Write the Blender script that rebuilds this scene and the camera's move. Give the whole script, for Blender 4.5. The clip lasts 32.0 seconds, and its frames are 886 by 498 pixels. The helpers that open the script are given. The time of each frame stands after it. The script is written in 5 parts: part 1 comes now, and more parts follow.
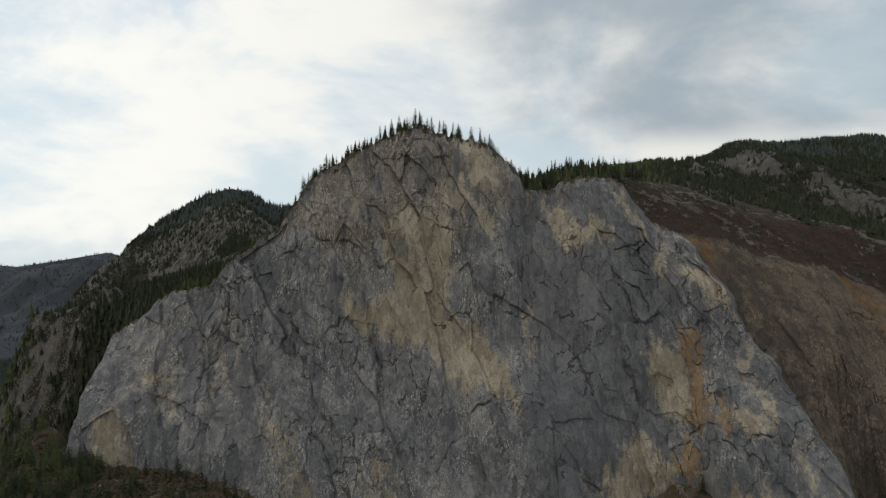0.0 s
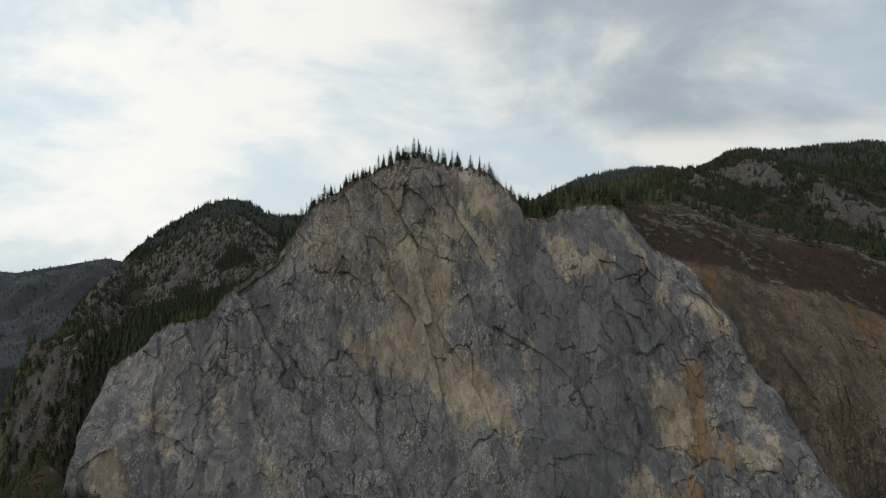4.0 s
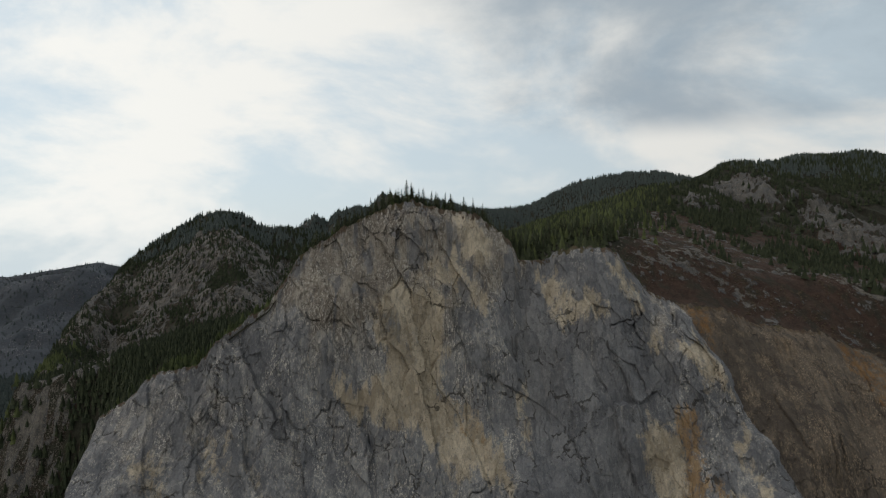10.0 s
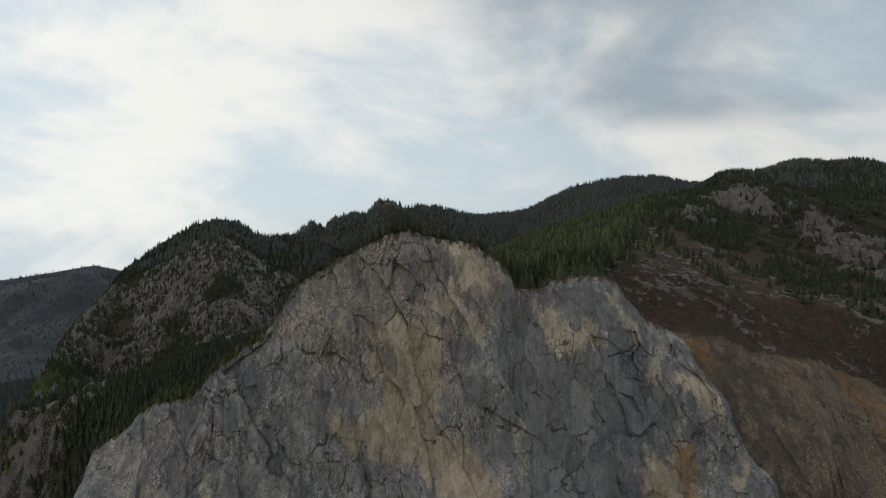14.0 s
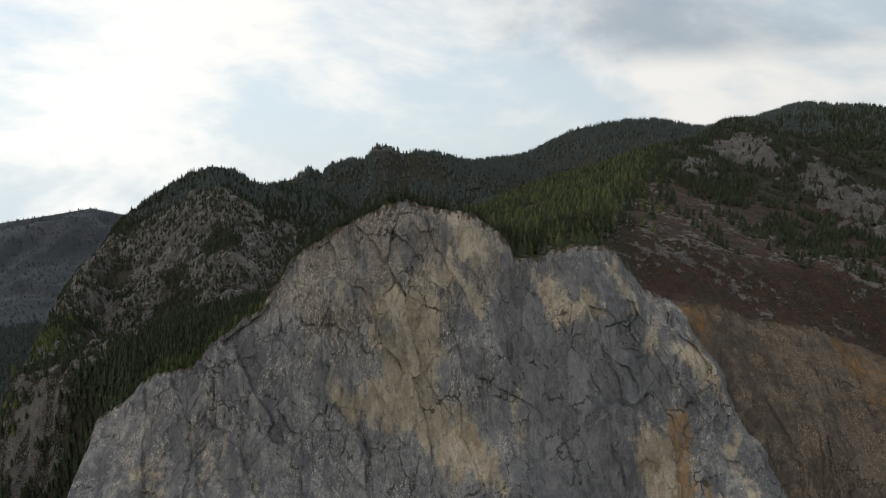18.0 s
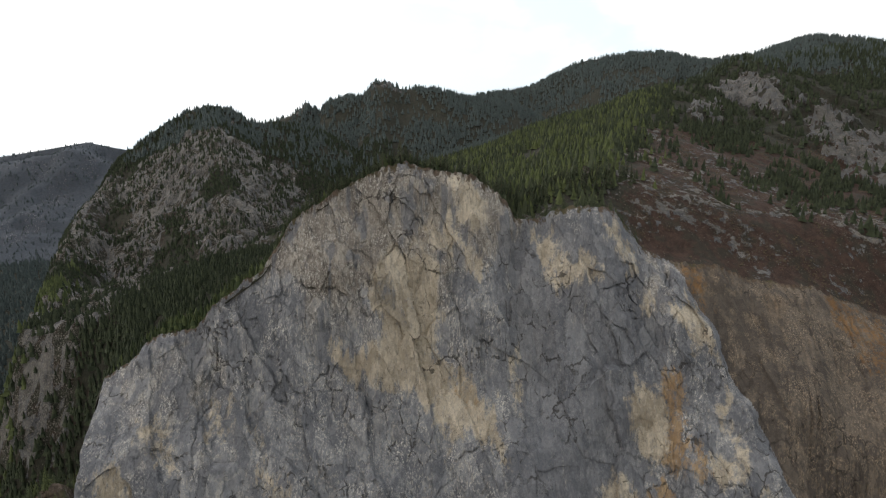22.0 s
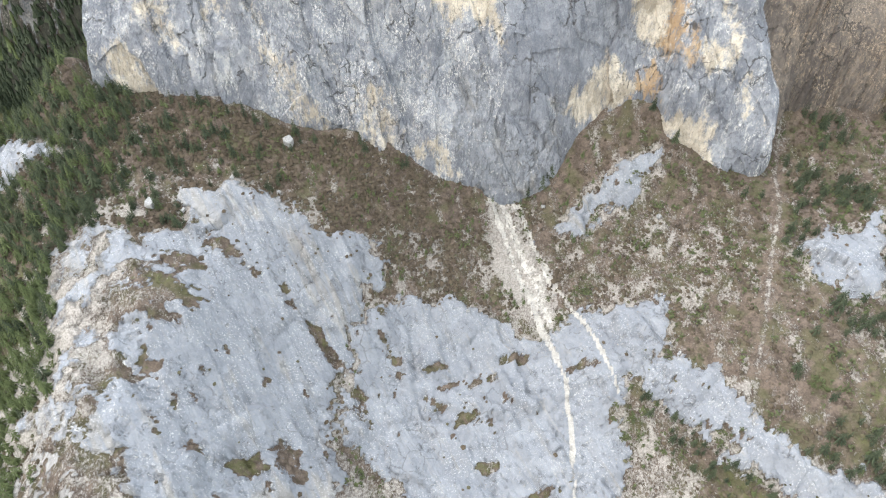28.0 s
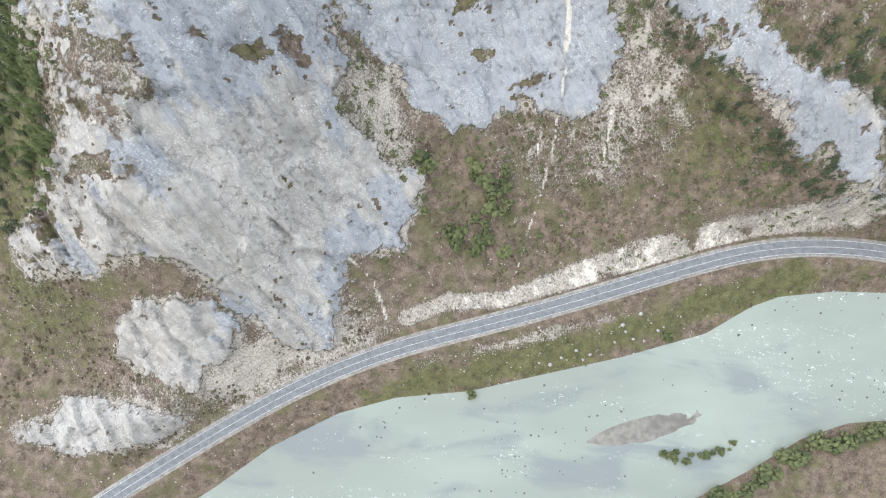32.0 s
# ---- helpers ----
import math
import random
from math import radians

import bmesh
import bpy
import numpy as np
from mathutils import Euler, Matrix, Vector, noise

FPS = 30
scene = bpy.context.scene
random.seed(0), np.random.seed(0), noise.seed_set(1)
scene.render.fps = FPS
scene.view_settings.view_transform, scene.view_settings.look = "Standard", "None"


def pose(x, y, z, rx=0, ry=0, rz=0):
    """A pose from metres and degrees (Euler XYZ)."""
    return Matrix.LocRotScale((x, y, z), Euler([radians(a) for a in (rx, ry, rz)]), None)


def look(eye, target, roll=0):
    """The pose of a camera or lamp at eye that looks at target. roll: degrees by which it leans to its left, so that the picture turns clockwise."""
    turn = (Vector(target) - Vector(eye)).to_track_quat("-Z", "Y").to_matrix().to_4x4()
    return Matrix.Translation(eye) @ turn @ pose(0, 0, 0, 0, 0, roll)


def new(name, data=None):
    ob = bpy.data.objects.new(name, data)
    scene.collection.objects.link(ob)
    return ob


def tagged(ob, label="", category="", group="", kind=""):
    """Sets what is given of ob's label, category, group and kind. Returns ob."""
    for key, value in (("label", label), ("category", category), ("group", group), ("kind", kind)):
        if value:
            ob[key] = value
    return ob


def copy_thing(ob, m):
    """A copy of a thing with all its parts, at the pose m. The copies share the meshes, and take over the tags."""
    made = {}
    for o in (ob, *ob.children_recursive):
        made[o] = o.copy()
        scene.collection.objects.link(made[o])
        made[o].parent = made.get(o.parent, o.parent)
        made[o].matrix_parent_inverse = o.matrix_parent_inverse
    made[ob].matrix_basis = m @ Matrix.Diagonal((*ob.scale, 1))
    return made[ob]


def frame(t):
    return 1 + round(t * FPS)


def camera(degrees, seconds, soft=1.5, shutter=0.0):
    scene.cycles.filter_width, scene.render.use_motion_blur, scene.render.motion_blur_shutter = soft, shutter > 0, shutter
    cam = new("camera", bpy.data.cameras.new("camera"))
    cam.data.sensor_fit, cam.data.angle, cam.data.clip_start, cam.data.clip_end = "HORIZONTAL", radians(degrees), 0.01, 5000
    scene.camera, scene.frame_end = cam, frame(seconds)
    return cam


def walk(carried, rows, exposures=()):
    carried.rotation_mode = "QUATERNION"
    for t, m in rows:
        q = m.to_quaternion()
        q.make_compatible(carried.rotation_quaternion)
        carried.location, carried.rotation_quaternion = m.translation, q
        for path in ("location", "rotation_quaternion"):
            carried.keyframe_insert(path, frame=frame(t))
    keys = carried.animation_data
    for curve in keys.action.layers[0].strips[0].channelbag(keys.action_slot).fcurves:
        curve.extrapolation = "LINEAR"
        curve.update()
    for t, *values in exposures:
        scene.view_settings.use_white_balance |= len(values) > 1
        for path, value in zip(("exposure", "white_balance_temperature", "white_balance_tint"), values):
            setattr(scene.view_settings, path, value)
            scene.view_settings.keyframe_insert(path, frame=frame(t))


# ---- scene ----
cam = camera(67.8, 32.0, soft=1.2)
PATH = [
    (0.0, pose(0.00, 0.00, 0.00, 90.000, 0.000, 0.000)),
    (1.0, pose(0.12, 0.82, 4.18, 89.962, 0.090, 0.119)),
    (2.0, pose(0.20, 1.61, 8.41, 89.932, 0.200, 0.132)),
    (3.0, pose(0.23, 2.33, 12.72, 89.895, 0.247, 0.073)),
    (4.5, pose(0.31, 3.30, 19.38, 89.744, 0.295, -0.032)),
    (6.5, pose(0.57, 4.55, 28.31, 89.537, 0.397, -0.175)),
    (7.0, pose(0.63, 4.85, 30.54, 89.507, 0.388, -0.224)),
    (9.0, pose(0.88, 6.11, 39.53, 89.332, 0.361, -0.439)),
    (10.0, pose(1.01, 6.81, 44.12, 89.229, 0.370, -0.501)),
    (12.0, pose(1.12, 8.04, 53.10, 89.029, 0.371, -0.646)),
    (14.0, pose(1.33, 9.55, 61.84, 88.916, 0.369, -0.740)),
    (14.5, pose(1.37, 10.09, 63.96, 88.896, 0.374, -0.763)),
    (15.0, pose(1.40, 10.66, 66.08, 87.362, 0.343, -0.783)),
    (15.5, pose(1.44, 11.26, 68.21, 84.121, 0.301, -0.796)),
    (17.5, pose(1.58, 13.30, 76.81, 83.697, 0.307, -0.884)),
    (18.0, pose(1.61, 13.77, 78.94, 83.430, 0.321, -0.860)),
    (19.0, pose(1.72, 14.60, 83.16, 82.644, 0.340, -0.861)),
    (20.0, pose(1.84, 15.41, 87.38, 81.382, 0.363, -0.853)),
    (20.5, pose(1.87, 15.85, 89.50, 80.129, 0.351, -0.849)),
    (21.0, pose(1.93, 16.30, 91.66, 79.007, 0.331, -0.830)),
    (21.5, pose(2.00, 16.74, 93.81, 78.700, 0.320, -0.860)),
    (22.0, pose(2.06, 17.20, 95.94, 77.251, 0.279, -0.835)),
    (22.5, pose(2.11, 17.67, 98.00, 76.711, 0.226, -0.788)),
    (23.0, pose(2.13, 18.15, 99.96, 76.491, 0.212, -0.786)),
    (23.5, pose(2.17, 18.67, 101.83, 73.610, 0.151, -0.772)),
    (24.0, pose(2.23, 19.18, 103.63, 70.682, 0.065, -0.726)),
    (24.5, pose(2.31, 19.70, 105.36, 67.644, 0.010, -0.708)),
    (25.0, pose(2.47, 20.23, 107.06, 63.796, -0.056, -0.650)),
    (25.5, pose(2.78, 20.80, 108.75, 59.858, -0.103, -0.585)),
    (27.5, pose(4.71, 23.41, 115.52, 42.630, -0.266, -0.119)),
    (28.0, pose(5.28, 24.17, 117.20, 38.297, -0.265, -0.047)),
    (28.5, pose(5.91, 25.00, 118.91, 33.935, -0.259, 0.104)),
    (29.0, pose(6.59, 25.86, 120.64, 28.219, -0.249, 0.294)),
    (29.5, pose(7.31, 26.73, 122.35, 22.525, -0.226, 0.473)),
    (30.0, pose(8.02, 27.59, 124.04, 17.928, -0.197, 0.667)),
    (30.5, pose(8.72, 28.42, 125.67, 13.676, -0.159, 0.794)),
    (31.0, pose(9.41, 29.24, 127.21, 9.628, -0.121, 1.011)),
    (31.5, pose(10.06, 30.06, 128.68, 5.605, -0.073, 1.223)),
    (32.0, pose(10.65, 30.89, 130.11, 1.657, -0.022, 1.423)),
]
EXPOSURE = [(0.0, -1.48, 7150, 13), (14.5, -1.58, 7100, 13), (17.5, -1.4, 7150, 14), (21.0, -1.02, 7100, 16), (23.0, -0.46, 6950, 15), (24.0, -0.05, 6800, 14),
            (25.0, 0.43, 6650, 14), (25.5, 0.6, 6600, 14), (28.0, 0.94, 6500, 14), (29.5, 0.9, 6500, 14), (32.0, 0.8, 6500, 14)]
walk(cam, PATH, EXPOSURE)

# ---- sky and sun ----
SUN_ELEVATION, SUN_AZIMUTH = 58.0, 330.0
world = bpy.data.worlds.new("sky")
scene.world = world
world.use_nodes = True


class Nodes:
    """Short hand for building node trees."""

    def __init__(self, tree):
        self.tree = tree
        tree.nodes.clear()

    def add(self, kind, settings=None, **inputs):
        node = self.tree.nodes.new(kind)
        for key, value in (settings or {}).items():
            if key == "operation":
                node.operation = value
            elif key == "use_clamp":
                node.use_clamp = value
            elif key == "interpolation_type":
                node.interpolation_type = value
            elif key == "data_type":
                node.data_type = value
            elif key == "blend_type":
                node.blend_type = value
            elif key == "attribute_name":
                node.attribute_name = value
            elif key == "feature":
                node.feature = value
            elif key == "sky_type":
                node.sky_type = value
            elif key == "sun_disc":
                node.sun_disc = value
            elif key == "sun_elevation":
                node.sun_elevation = value
            elif key == "sun_rotation":
                node.sun_rotation = value
        for key, value in inputs.items():
            self.put(node.inputs[int(key[1:])] if key[0] == "i" and key[1:].isdigit() else node.inputs[key.replace("_", " ")], value)
        return node

    def put(self, socket, value):
        if isinstance(value, bpy.types.NodeSocket):
            self.tree.links.new(value, socket)
        elif isinstance(value, tuple) and len(value) == 3 and socket.type == "RGBA":
            socket.default_value = (*value, 1)
        else:
            socket.default_value = value

    def math(self, op, a, b=0.0, c=0.0, clamp=False):
        return self.add("ShaderNodeMath", {"operation": op, "use_clamp": clamp}, i0=a, i1=b, i2=c).outputs[0]

    def noise(self, vector, scale, detail=4.0, rough=0.55, distort=0.0):
        return self.add("ShaderNodeTexNoise", {}, Vector=vector, Scale=scale, Detail=detail, Roughness=rough, Distortion=distort).outputs[0]

    def span(self, value, a, b, lo=0.0, hi=1.0):
        return self.add("ShaderNodeMapRange", {"interpolation_type": "SMOOTHSTEP"}, Value=value, From_Min=a, From_Max=b, To_Min=lo, To_Max=hi).outputs[0]

    def mix(self, fac, a, b, blend="MIX"):
        return self.add("ShaderNodeMix", {"data_type": "RGBA", "blend_type": blend}, i0=fac, i6=a, i7=b).outputs[2]

    def facet(self, scale, warp):
        """Flat-faced blocks: the height of each block's tilted face, and a shade of its own."""
        bent = self.add("ShaderNodeVectorMath", {"operation": "SCALE"}, i0=self.add("ShaderNodeTexNoise", {}, Vector=self.where, Scale=scale[0] * 2.2, Detail=2.0).outputs[1], Scale=warp)
        at = self.add("ShaderNodeVectorMath", {"operation": "ADD"}, i0=self.scaled(self.where, scale), i1=bent.outputs[0]).outputs[0]
        block = self.add("ShaderNodeTexVoronoi", {}, Vector=at, Scale=1.0)
        out = self.add("ShaderNodeVectorMath", {"operation": "SUBTRACT"}, i0=at, i1=block.outputs["Position"]).outputs[0]
        tilt = self.add("ShaderNodeVectorMath", {"operation": "SUBTRACT"}, i0=block.outputs["Color"], i1=(0.5, 0.5, 0.5)).outputs[0]
        lean = self.add("ShaderNodeVectorMath", {"operation": "DOT_PRODUCT"}, i0=out, i1=tilt).outputs["Value"]
        edge = self.add("ShaderNodeTexVoronoi", {"feature": "DISTANCE_TO_EDGE"}, Vector=at, Scale=1.0).outputs["Distance"]
        return lean, self.add("ShaderNodeSeparateColor", {}, Color=block.outputs["Color"]).outputs[0], edge

    def scaled(self, vector, scale):
        return self.add("ShaderNodeMapping", {}, Vector=vector, Scale=scale).outputs[0]


n = Nodes(world.node_tree)
heading = n.add("ShaderNodeTexCoord").outputs["Generated"]
parts = n.add("ShaderNodeSeparateXYZ", {}, Vector=heading)
lift = n.math("ADD", n.math("MAXIMUM", parts.outputs[2], 0.0), 0.16)
plane = n.add("ShaderNodeCombineXYZ", {}, X=n.math("DIVIDE", parts.outputs[0], lift), Y=n.math("DIVIDE", parts.outputs[1], lift)).outputs[0]
clear = n.add("ShaderNodeTexSky", {"sky_type": "NISHITA", "sun_disc": False, "sun_elevation": radians(SUN_ELEVATION), "sun_rotation": radians(SUN_AZIMUTH)}).outputs[0]
clear = n.mix(0.8, clear, (10.1, 12.1, 13.4))
veil = n.span(n.noise(n.scaled(heading, (1.0, 1.0, 2.0)), 2.3, 9.0, 0.6, 0.3), 0.40, 0.58)
sky = n.mix(veil, clear, (13.5, 13.8, 13.6))
billow = n.noise(n.scaled(heading, (1.0, 1.0, 1.9)), 2.6, 8.0, 0.55, 0.15)
bank = n.math("ADD", billow, n.math("MULTIPLY", n.span(parts.outputs[0], -0.12, 0.3), 0.26))
bank = n.math("MULTIPLY", n.span(bank, 0.54, 0.84), n.math("MULTIPLY", n.span(parts.outputs[2], 0.135, 0.18), n.span(parts.outputs[0], -0.12, 0.06)))
sky = n.mix(n.math("MULTIPLY", bank, 0.85), sky, (5.0, 6.4, 7.7))
glow = [n.span(parts.outputs[1], -0.5, 0.9, low, high) for low, high in ((0.92, 1.43), (0.885, 1.5), (0.835, 1.56))]
sky = n.mix(1.0, sky, n.add("ShaderNodeCombineColor", {}, Red=glow[0], Green=glow[1], Blue=glow[2]).outputs[0], "MULTIPLY")
dimmer = n.span(parts.outputs[0], -0.7, 0.7, 1.07, 0.83)
sky = n.mix(1.0, sky, n.add("ShaderNodeCombineColor", {}, Red=dimmer, Green=dimmer, Blue=dimmer).outputs[0], "MULTIPLY")
n.add("ShaderNodeOutputWorld", {}, Surface=n.add("ShaderNodeBackground", {}, Color=sky, Strength=0.126).outputs[0])

sun_data = bpy.data.lights.new("sun", "SUN")
sun_data.energy, sun_data.angle, sun_data.color = 0.8, radians(30), (1.0, 0.97, 0.93)
sun = new("sun", sun_data)
sun.matrix_world = look((-40, 55, 110), (0, 0, 0))

# ---- materials ----
def surface(name):
    made = bpy.data.materials.new(name)
    made.use_nodes = True
    k = Nodes(made.node_tree)
    k.where = k.add("ShaderNodeTexCoord").outputs["Object"]
    return made, k


def finish(k, colour, rough=0.9, bump=None, strength=0.5, distance=0.3, **more):
    shader = k.add("ShaderNodeBsdfPrincipled", {}, Base_Color=colour, Roughness=rough, **more)
    shader.inputs["Specular IOR Level"].default_value = more.get("Specular_IOR_Level", 0.25)
    if bump is not None:
        k.put(shader.inputs["Normal"], k.add("ShaderNodeBump", {}, Strength=strength, Distance=distance, Height=bump).outputs[0])
    k.add("ShaderNodeOutputMaterial", {}, Surface=shader.outputs[0])


def rock_and_soil(name, soil_dark, soil_light, turf_dark, turf_light, gloom=(1.0, 1.0, 1.0)):
    """Grey limestone with ochre, rust and pale stains, and the soil, loose stones and turf that lie on it."""
    made, k = surface(name)
    w = k.where
    broad, mid, fine = k.noise(w, 0.035, 6.0), k.noise(w, 0.22, 6.0, 0.62), k.noise(w, 1.1, 5.0, 0.65)
    streak = k.noise(k.scaled(w, (0.36, 0.36, 0.035)), 1.0, 7.0, 0.62, 0.35)
    drip = k.noise(k.scaled(w, (1.3, 1.3, 0.09)), 1.0, 5.0, 0.6, 0.2)
    grain = k.math("ADD", k.math("MULTIPLY", mid, 0.55), k.math("MULTIPLY", fine, 0.45))
    tint, cover = [k.add("ShaderNodeAttribute", {"attribute_name": a}).outputs["Color"] for a in ("tint", "cover")]
    t, c = [k.add("ShaderNodeSeparateColor", {}, Color=a).outputs for a in (tint, cover)]
    chalk = k.add("ShaderNodeAttribute", {"attribute_name": "tint"}).outputs["Alpha"]
    ragged = k.math("ADD", k.math("MULTIPLY", k.math("SUBTRACT", grain, 0.5), 1.6), k.math("MULTIPLY", k.math("SUBTRACT", streak, 0.5), 1.9))

    def patch(value, lo=0.4, hi=0.72):
        return k.span(k.math("ADD", value, k.math("MULTIPLY", ragged, k.span(value, 0.0, 0.35))), lo, hi)

    run = k.math("ADD", k.math("MULTIPLY", k.math("SUBTRACT", streak, 0.5), 2.0), k.math("ADD", k.math("MULTIPLY", k.math("SUBTRACT", drip, 0.5), 1.2), k.math("MULTIPLY", k.math("SUBTRACT", grain, 0.5), 1.6)))

    def stain(value):
        return k.span(k.math("ADD", value, k.math("MULTIPLY", run, k.span(value, 0.0, 0.3))), 0.14, 0.74)

    worn = k.add("ShaderNodeAttribute", {"attribute_name": "cover"}).outputs["Alpha"]
    flake = k.noise(k.scaled(w, (0.6, 0.6, 0.24)), 1.0, 7.0, 0.72, 0.6)
    fleck = k.noise(k.scaled(w, (1.3, 1.3, 0.5)), 1.0, 3.0, 0.65, 0.3)
    curtain = k.noise(k.scaled(w, (0.13, 0.13, 0.013)), 1.0, 7.0, 0.66, 0.5)
    slick = k.add("ShaderNodeAttribute", {"attribute_name": "slick"}).outputs["Fac"]
    strewn_on = k.span(k.noise(w, 0.06, 4.0, 0.6), 0.36, 0.6)
    lean, shade, split = k.facet((0.13, 0.13, 0.06), 0.4)
    lean_small, shade_small, _ = k.facet((0.5, 0.5, 0.24), 0.35)
    lumps = k.math("ADD", k.math("MULTIPLY", broad, 0.3), k.math("ADD", k.math("MULTIPLY", grain, 0.42), k.math("ADD", k.math("MULTIPLY", shade, 0.13), k.math("MULTIPLY", shade_small, 0.09))))
    grey = k.mix(k.span(lumps, 0.36, 0.64), (0.195, 0.206, 0.23), (0.41, 0.42, 0.44))
    brown = k.mix(k.span(lumps, 0.36, 0.64), (0.225, 0.2, 0.178), (0.54, 0.495, 0.44))
    grey = k.mix(k.span(k.math("ADD", worn, k.math("MULTIPLY", ragged, 0.4)), 0.25, 0.85), grey, brown)
    grey = k.mix(k.math("MULTIPLY", k.span(streak, 0.535, 0.6), 0.35), grey, (0.15, 0.156, 0.172))
    grey = k.mix(k.math("MULTIPLY", k.span(drip, 0.555, 0.6), 0.6), grey, (0.55, 0.515, 0.465))
    grey = k.mix(k.math("MULTIPLY", k.math("MULTIPLY", k.span(fleck, 0.56, 0.59), strewn_on), 0.85), grey, (0.72, 0.7, 0.66))
    grey = k.mix(k.math("MULTIPLY", k.span(flake, 0.57, 0.63), 0.35), grey, (0.56, 0.54, 0.51))
    grey = k.mix(k.math("MULTIPLY", k.span(k.math("ADD", curtain, k.math("MULTIPLY", slick, 0.2)), 0.5, 0.6), 0.78), grey, k.mix(k.span(lumps, 0.36, 0.64), (0.15, 0.16, 0.184), (0.28, 0.293, 0.32)))
    ochre = k.mix(k.span(lumps, 0.34, 0.66), (0.4, 0.34, 0.26), (0.8, 0.715, 0.585))
    ochre = k.mix(k.math("MULTIPLY", k.span(flake, 0.53, 0.62), 0.35), ochre, (0.3, 0.278, 0.25))
    ochre = k.mix(k.math("MULTIPLY", k.span(drip, 0.55, 0.62), 0.4), ochre, (0.29, 0.28, 0.27))
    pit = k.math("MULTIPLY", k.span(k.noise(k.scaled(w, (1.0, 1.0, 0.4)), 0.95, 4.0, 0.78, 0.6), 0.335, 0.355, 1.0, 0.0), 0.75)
    colour = k.mix(k.math("MULTIPLY", stain(t[0]), 0.95), grey, ochre)
    rust = k.mix(k.span(lumps, 0.34, 0.66), (0.37, 0.24, 0.13), (0.6, 0.43, 0.255))
    rust = k.mix(k.math("MULTIPLY", k.span(drip, 0.53, 0.6), 0.6), rust, (0.3, 0.24, 0.18))
    colour = k.mix(k.math("MULTIPLY", stain(t[1]), 0.9), colour, rust)
    turned = k.add("ShaderNodeMapping", {}, Vector=w, Rotation=(0.0, 0.0, -0.555)).outputs[0]
    bedding = k.noise(k.scaled(turned, (0.26, 0.03, 0.05)), 1.0, 7.0, 0.62, 0.4)
    pale = k.mix(k.span(lumps, 0.22, 0.78), (0.22, 0.232, 0.257), (0.325, 0.338, 0.362))
    pale = k.mix(k.math("MULTIPLY", k.span(k.math("ADD", worn, k.math("MULTIPLY", k.math("SUBTRACT", bedding, 0.5), 2.8)), 0.2, 0.75), 0.85), pale, k.mix(k.span(lumps, 0.26, 0.74), (0.24, 0.223, 0.202), (0.44, 0.42, 0.392)))
    pale = k.mix(k.math("MULTIPLY", k.math("MULTIPLY", k.span(fleck, 0.59, 0.62), strewn_on), 0.7), pale, (0.56, 0.56, 0.55))
    pale = k.mix(k.math("MULTIPLY", k.span(flake, 0.52, 0.62), 0.3), pale, k.mix(lumps, (0.25, 0.24, 0.225), (0.42, 0.4, 0.37)))
    sleek = k.math("MULTIPLY", patch(t[2], 0.25, 0.75), 0.92)
    colour = k.mix(sleek, colour, pale)
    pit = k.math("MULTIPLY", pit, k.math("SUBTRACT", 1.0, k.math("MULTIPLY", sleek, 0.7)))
    # Pits get their darkness from this near-black colour besides the bump.
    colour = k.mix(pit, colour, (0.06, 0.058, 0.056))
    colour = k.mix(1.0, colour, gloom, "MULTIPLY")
    soil = k.mix(k.span(grain, 0.35, 0.65), soil_dark, soil_light)
    soil = k.mix(k.math("MULTIPLY", k.span(k.noise(w, 0.09, 5.0), 0.46, 0.62), 0.6), soil, k.mix(grain, turf_dark, turf_light))
    earthy = patch(c[0], 0.4, 0.6)
    colour = k.mix(earthy, colour, soil)
    colour = k.mix(k.math("MULTIPLY", patch(c[2], 0.4, 0.75), 0.85), colour, k.mix(k.span(grain, 0.35, 0.65), turf_dark, turf_light))
    speck = k.noise(k.scaled(w, (1.0, 0.6, 0.8)), 1.25, 5.0, 0.72, 0.4)
    chip = k.noise(k.scaled(w, (1.0, 0.6, 0.8)), 0.42, 6.0, 0.7, 0.6)
    density = k.math("MULTIPLY", c[1], 0.38)
    loose = k.math("MAXIMUM", k.span(k.math("ADD", speck, density), 0.68, 0.78), k.math("MULTIPLY", k.span(k.math("ADD", chip, density), 0.72, 0.82), 0.85))
    loose = k.math("MULTIPLY", loose, k.span(c[1], 0.0, 0.1))
    colour = k.mix(k.math("MULTIPLY", loose, 0.9), colour, k.mix(k.span(fine, 0.35, 0.65), (0.23, 0.203, 0.176), (0.41, 0.38, 0.345)))
    fresh = k.span(k.math("ADD", chalk, k.math("MULTIPLY", ragged, k.span(chalk, 0.0, 0.3, 0.0, 0.5))), 0.3, 0.6)
    colour = k.mix(k.math("MULTIPLY", fresh, 0.9), colour, k.mix(k.span(grain, 0.3, 0.7), (0.37, 0.34, 0.3), (0.64, 0.6, 0.54)))
    # Crack darkness too fine for the mesh, painted into the colour as near-black lines.
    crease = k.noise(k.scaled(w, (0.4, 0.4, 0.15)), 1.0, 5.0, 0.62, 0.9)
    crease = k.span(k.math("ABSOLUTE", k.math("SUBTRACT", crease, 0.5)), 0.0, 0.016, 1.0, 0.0)
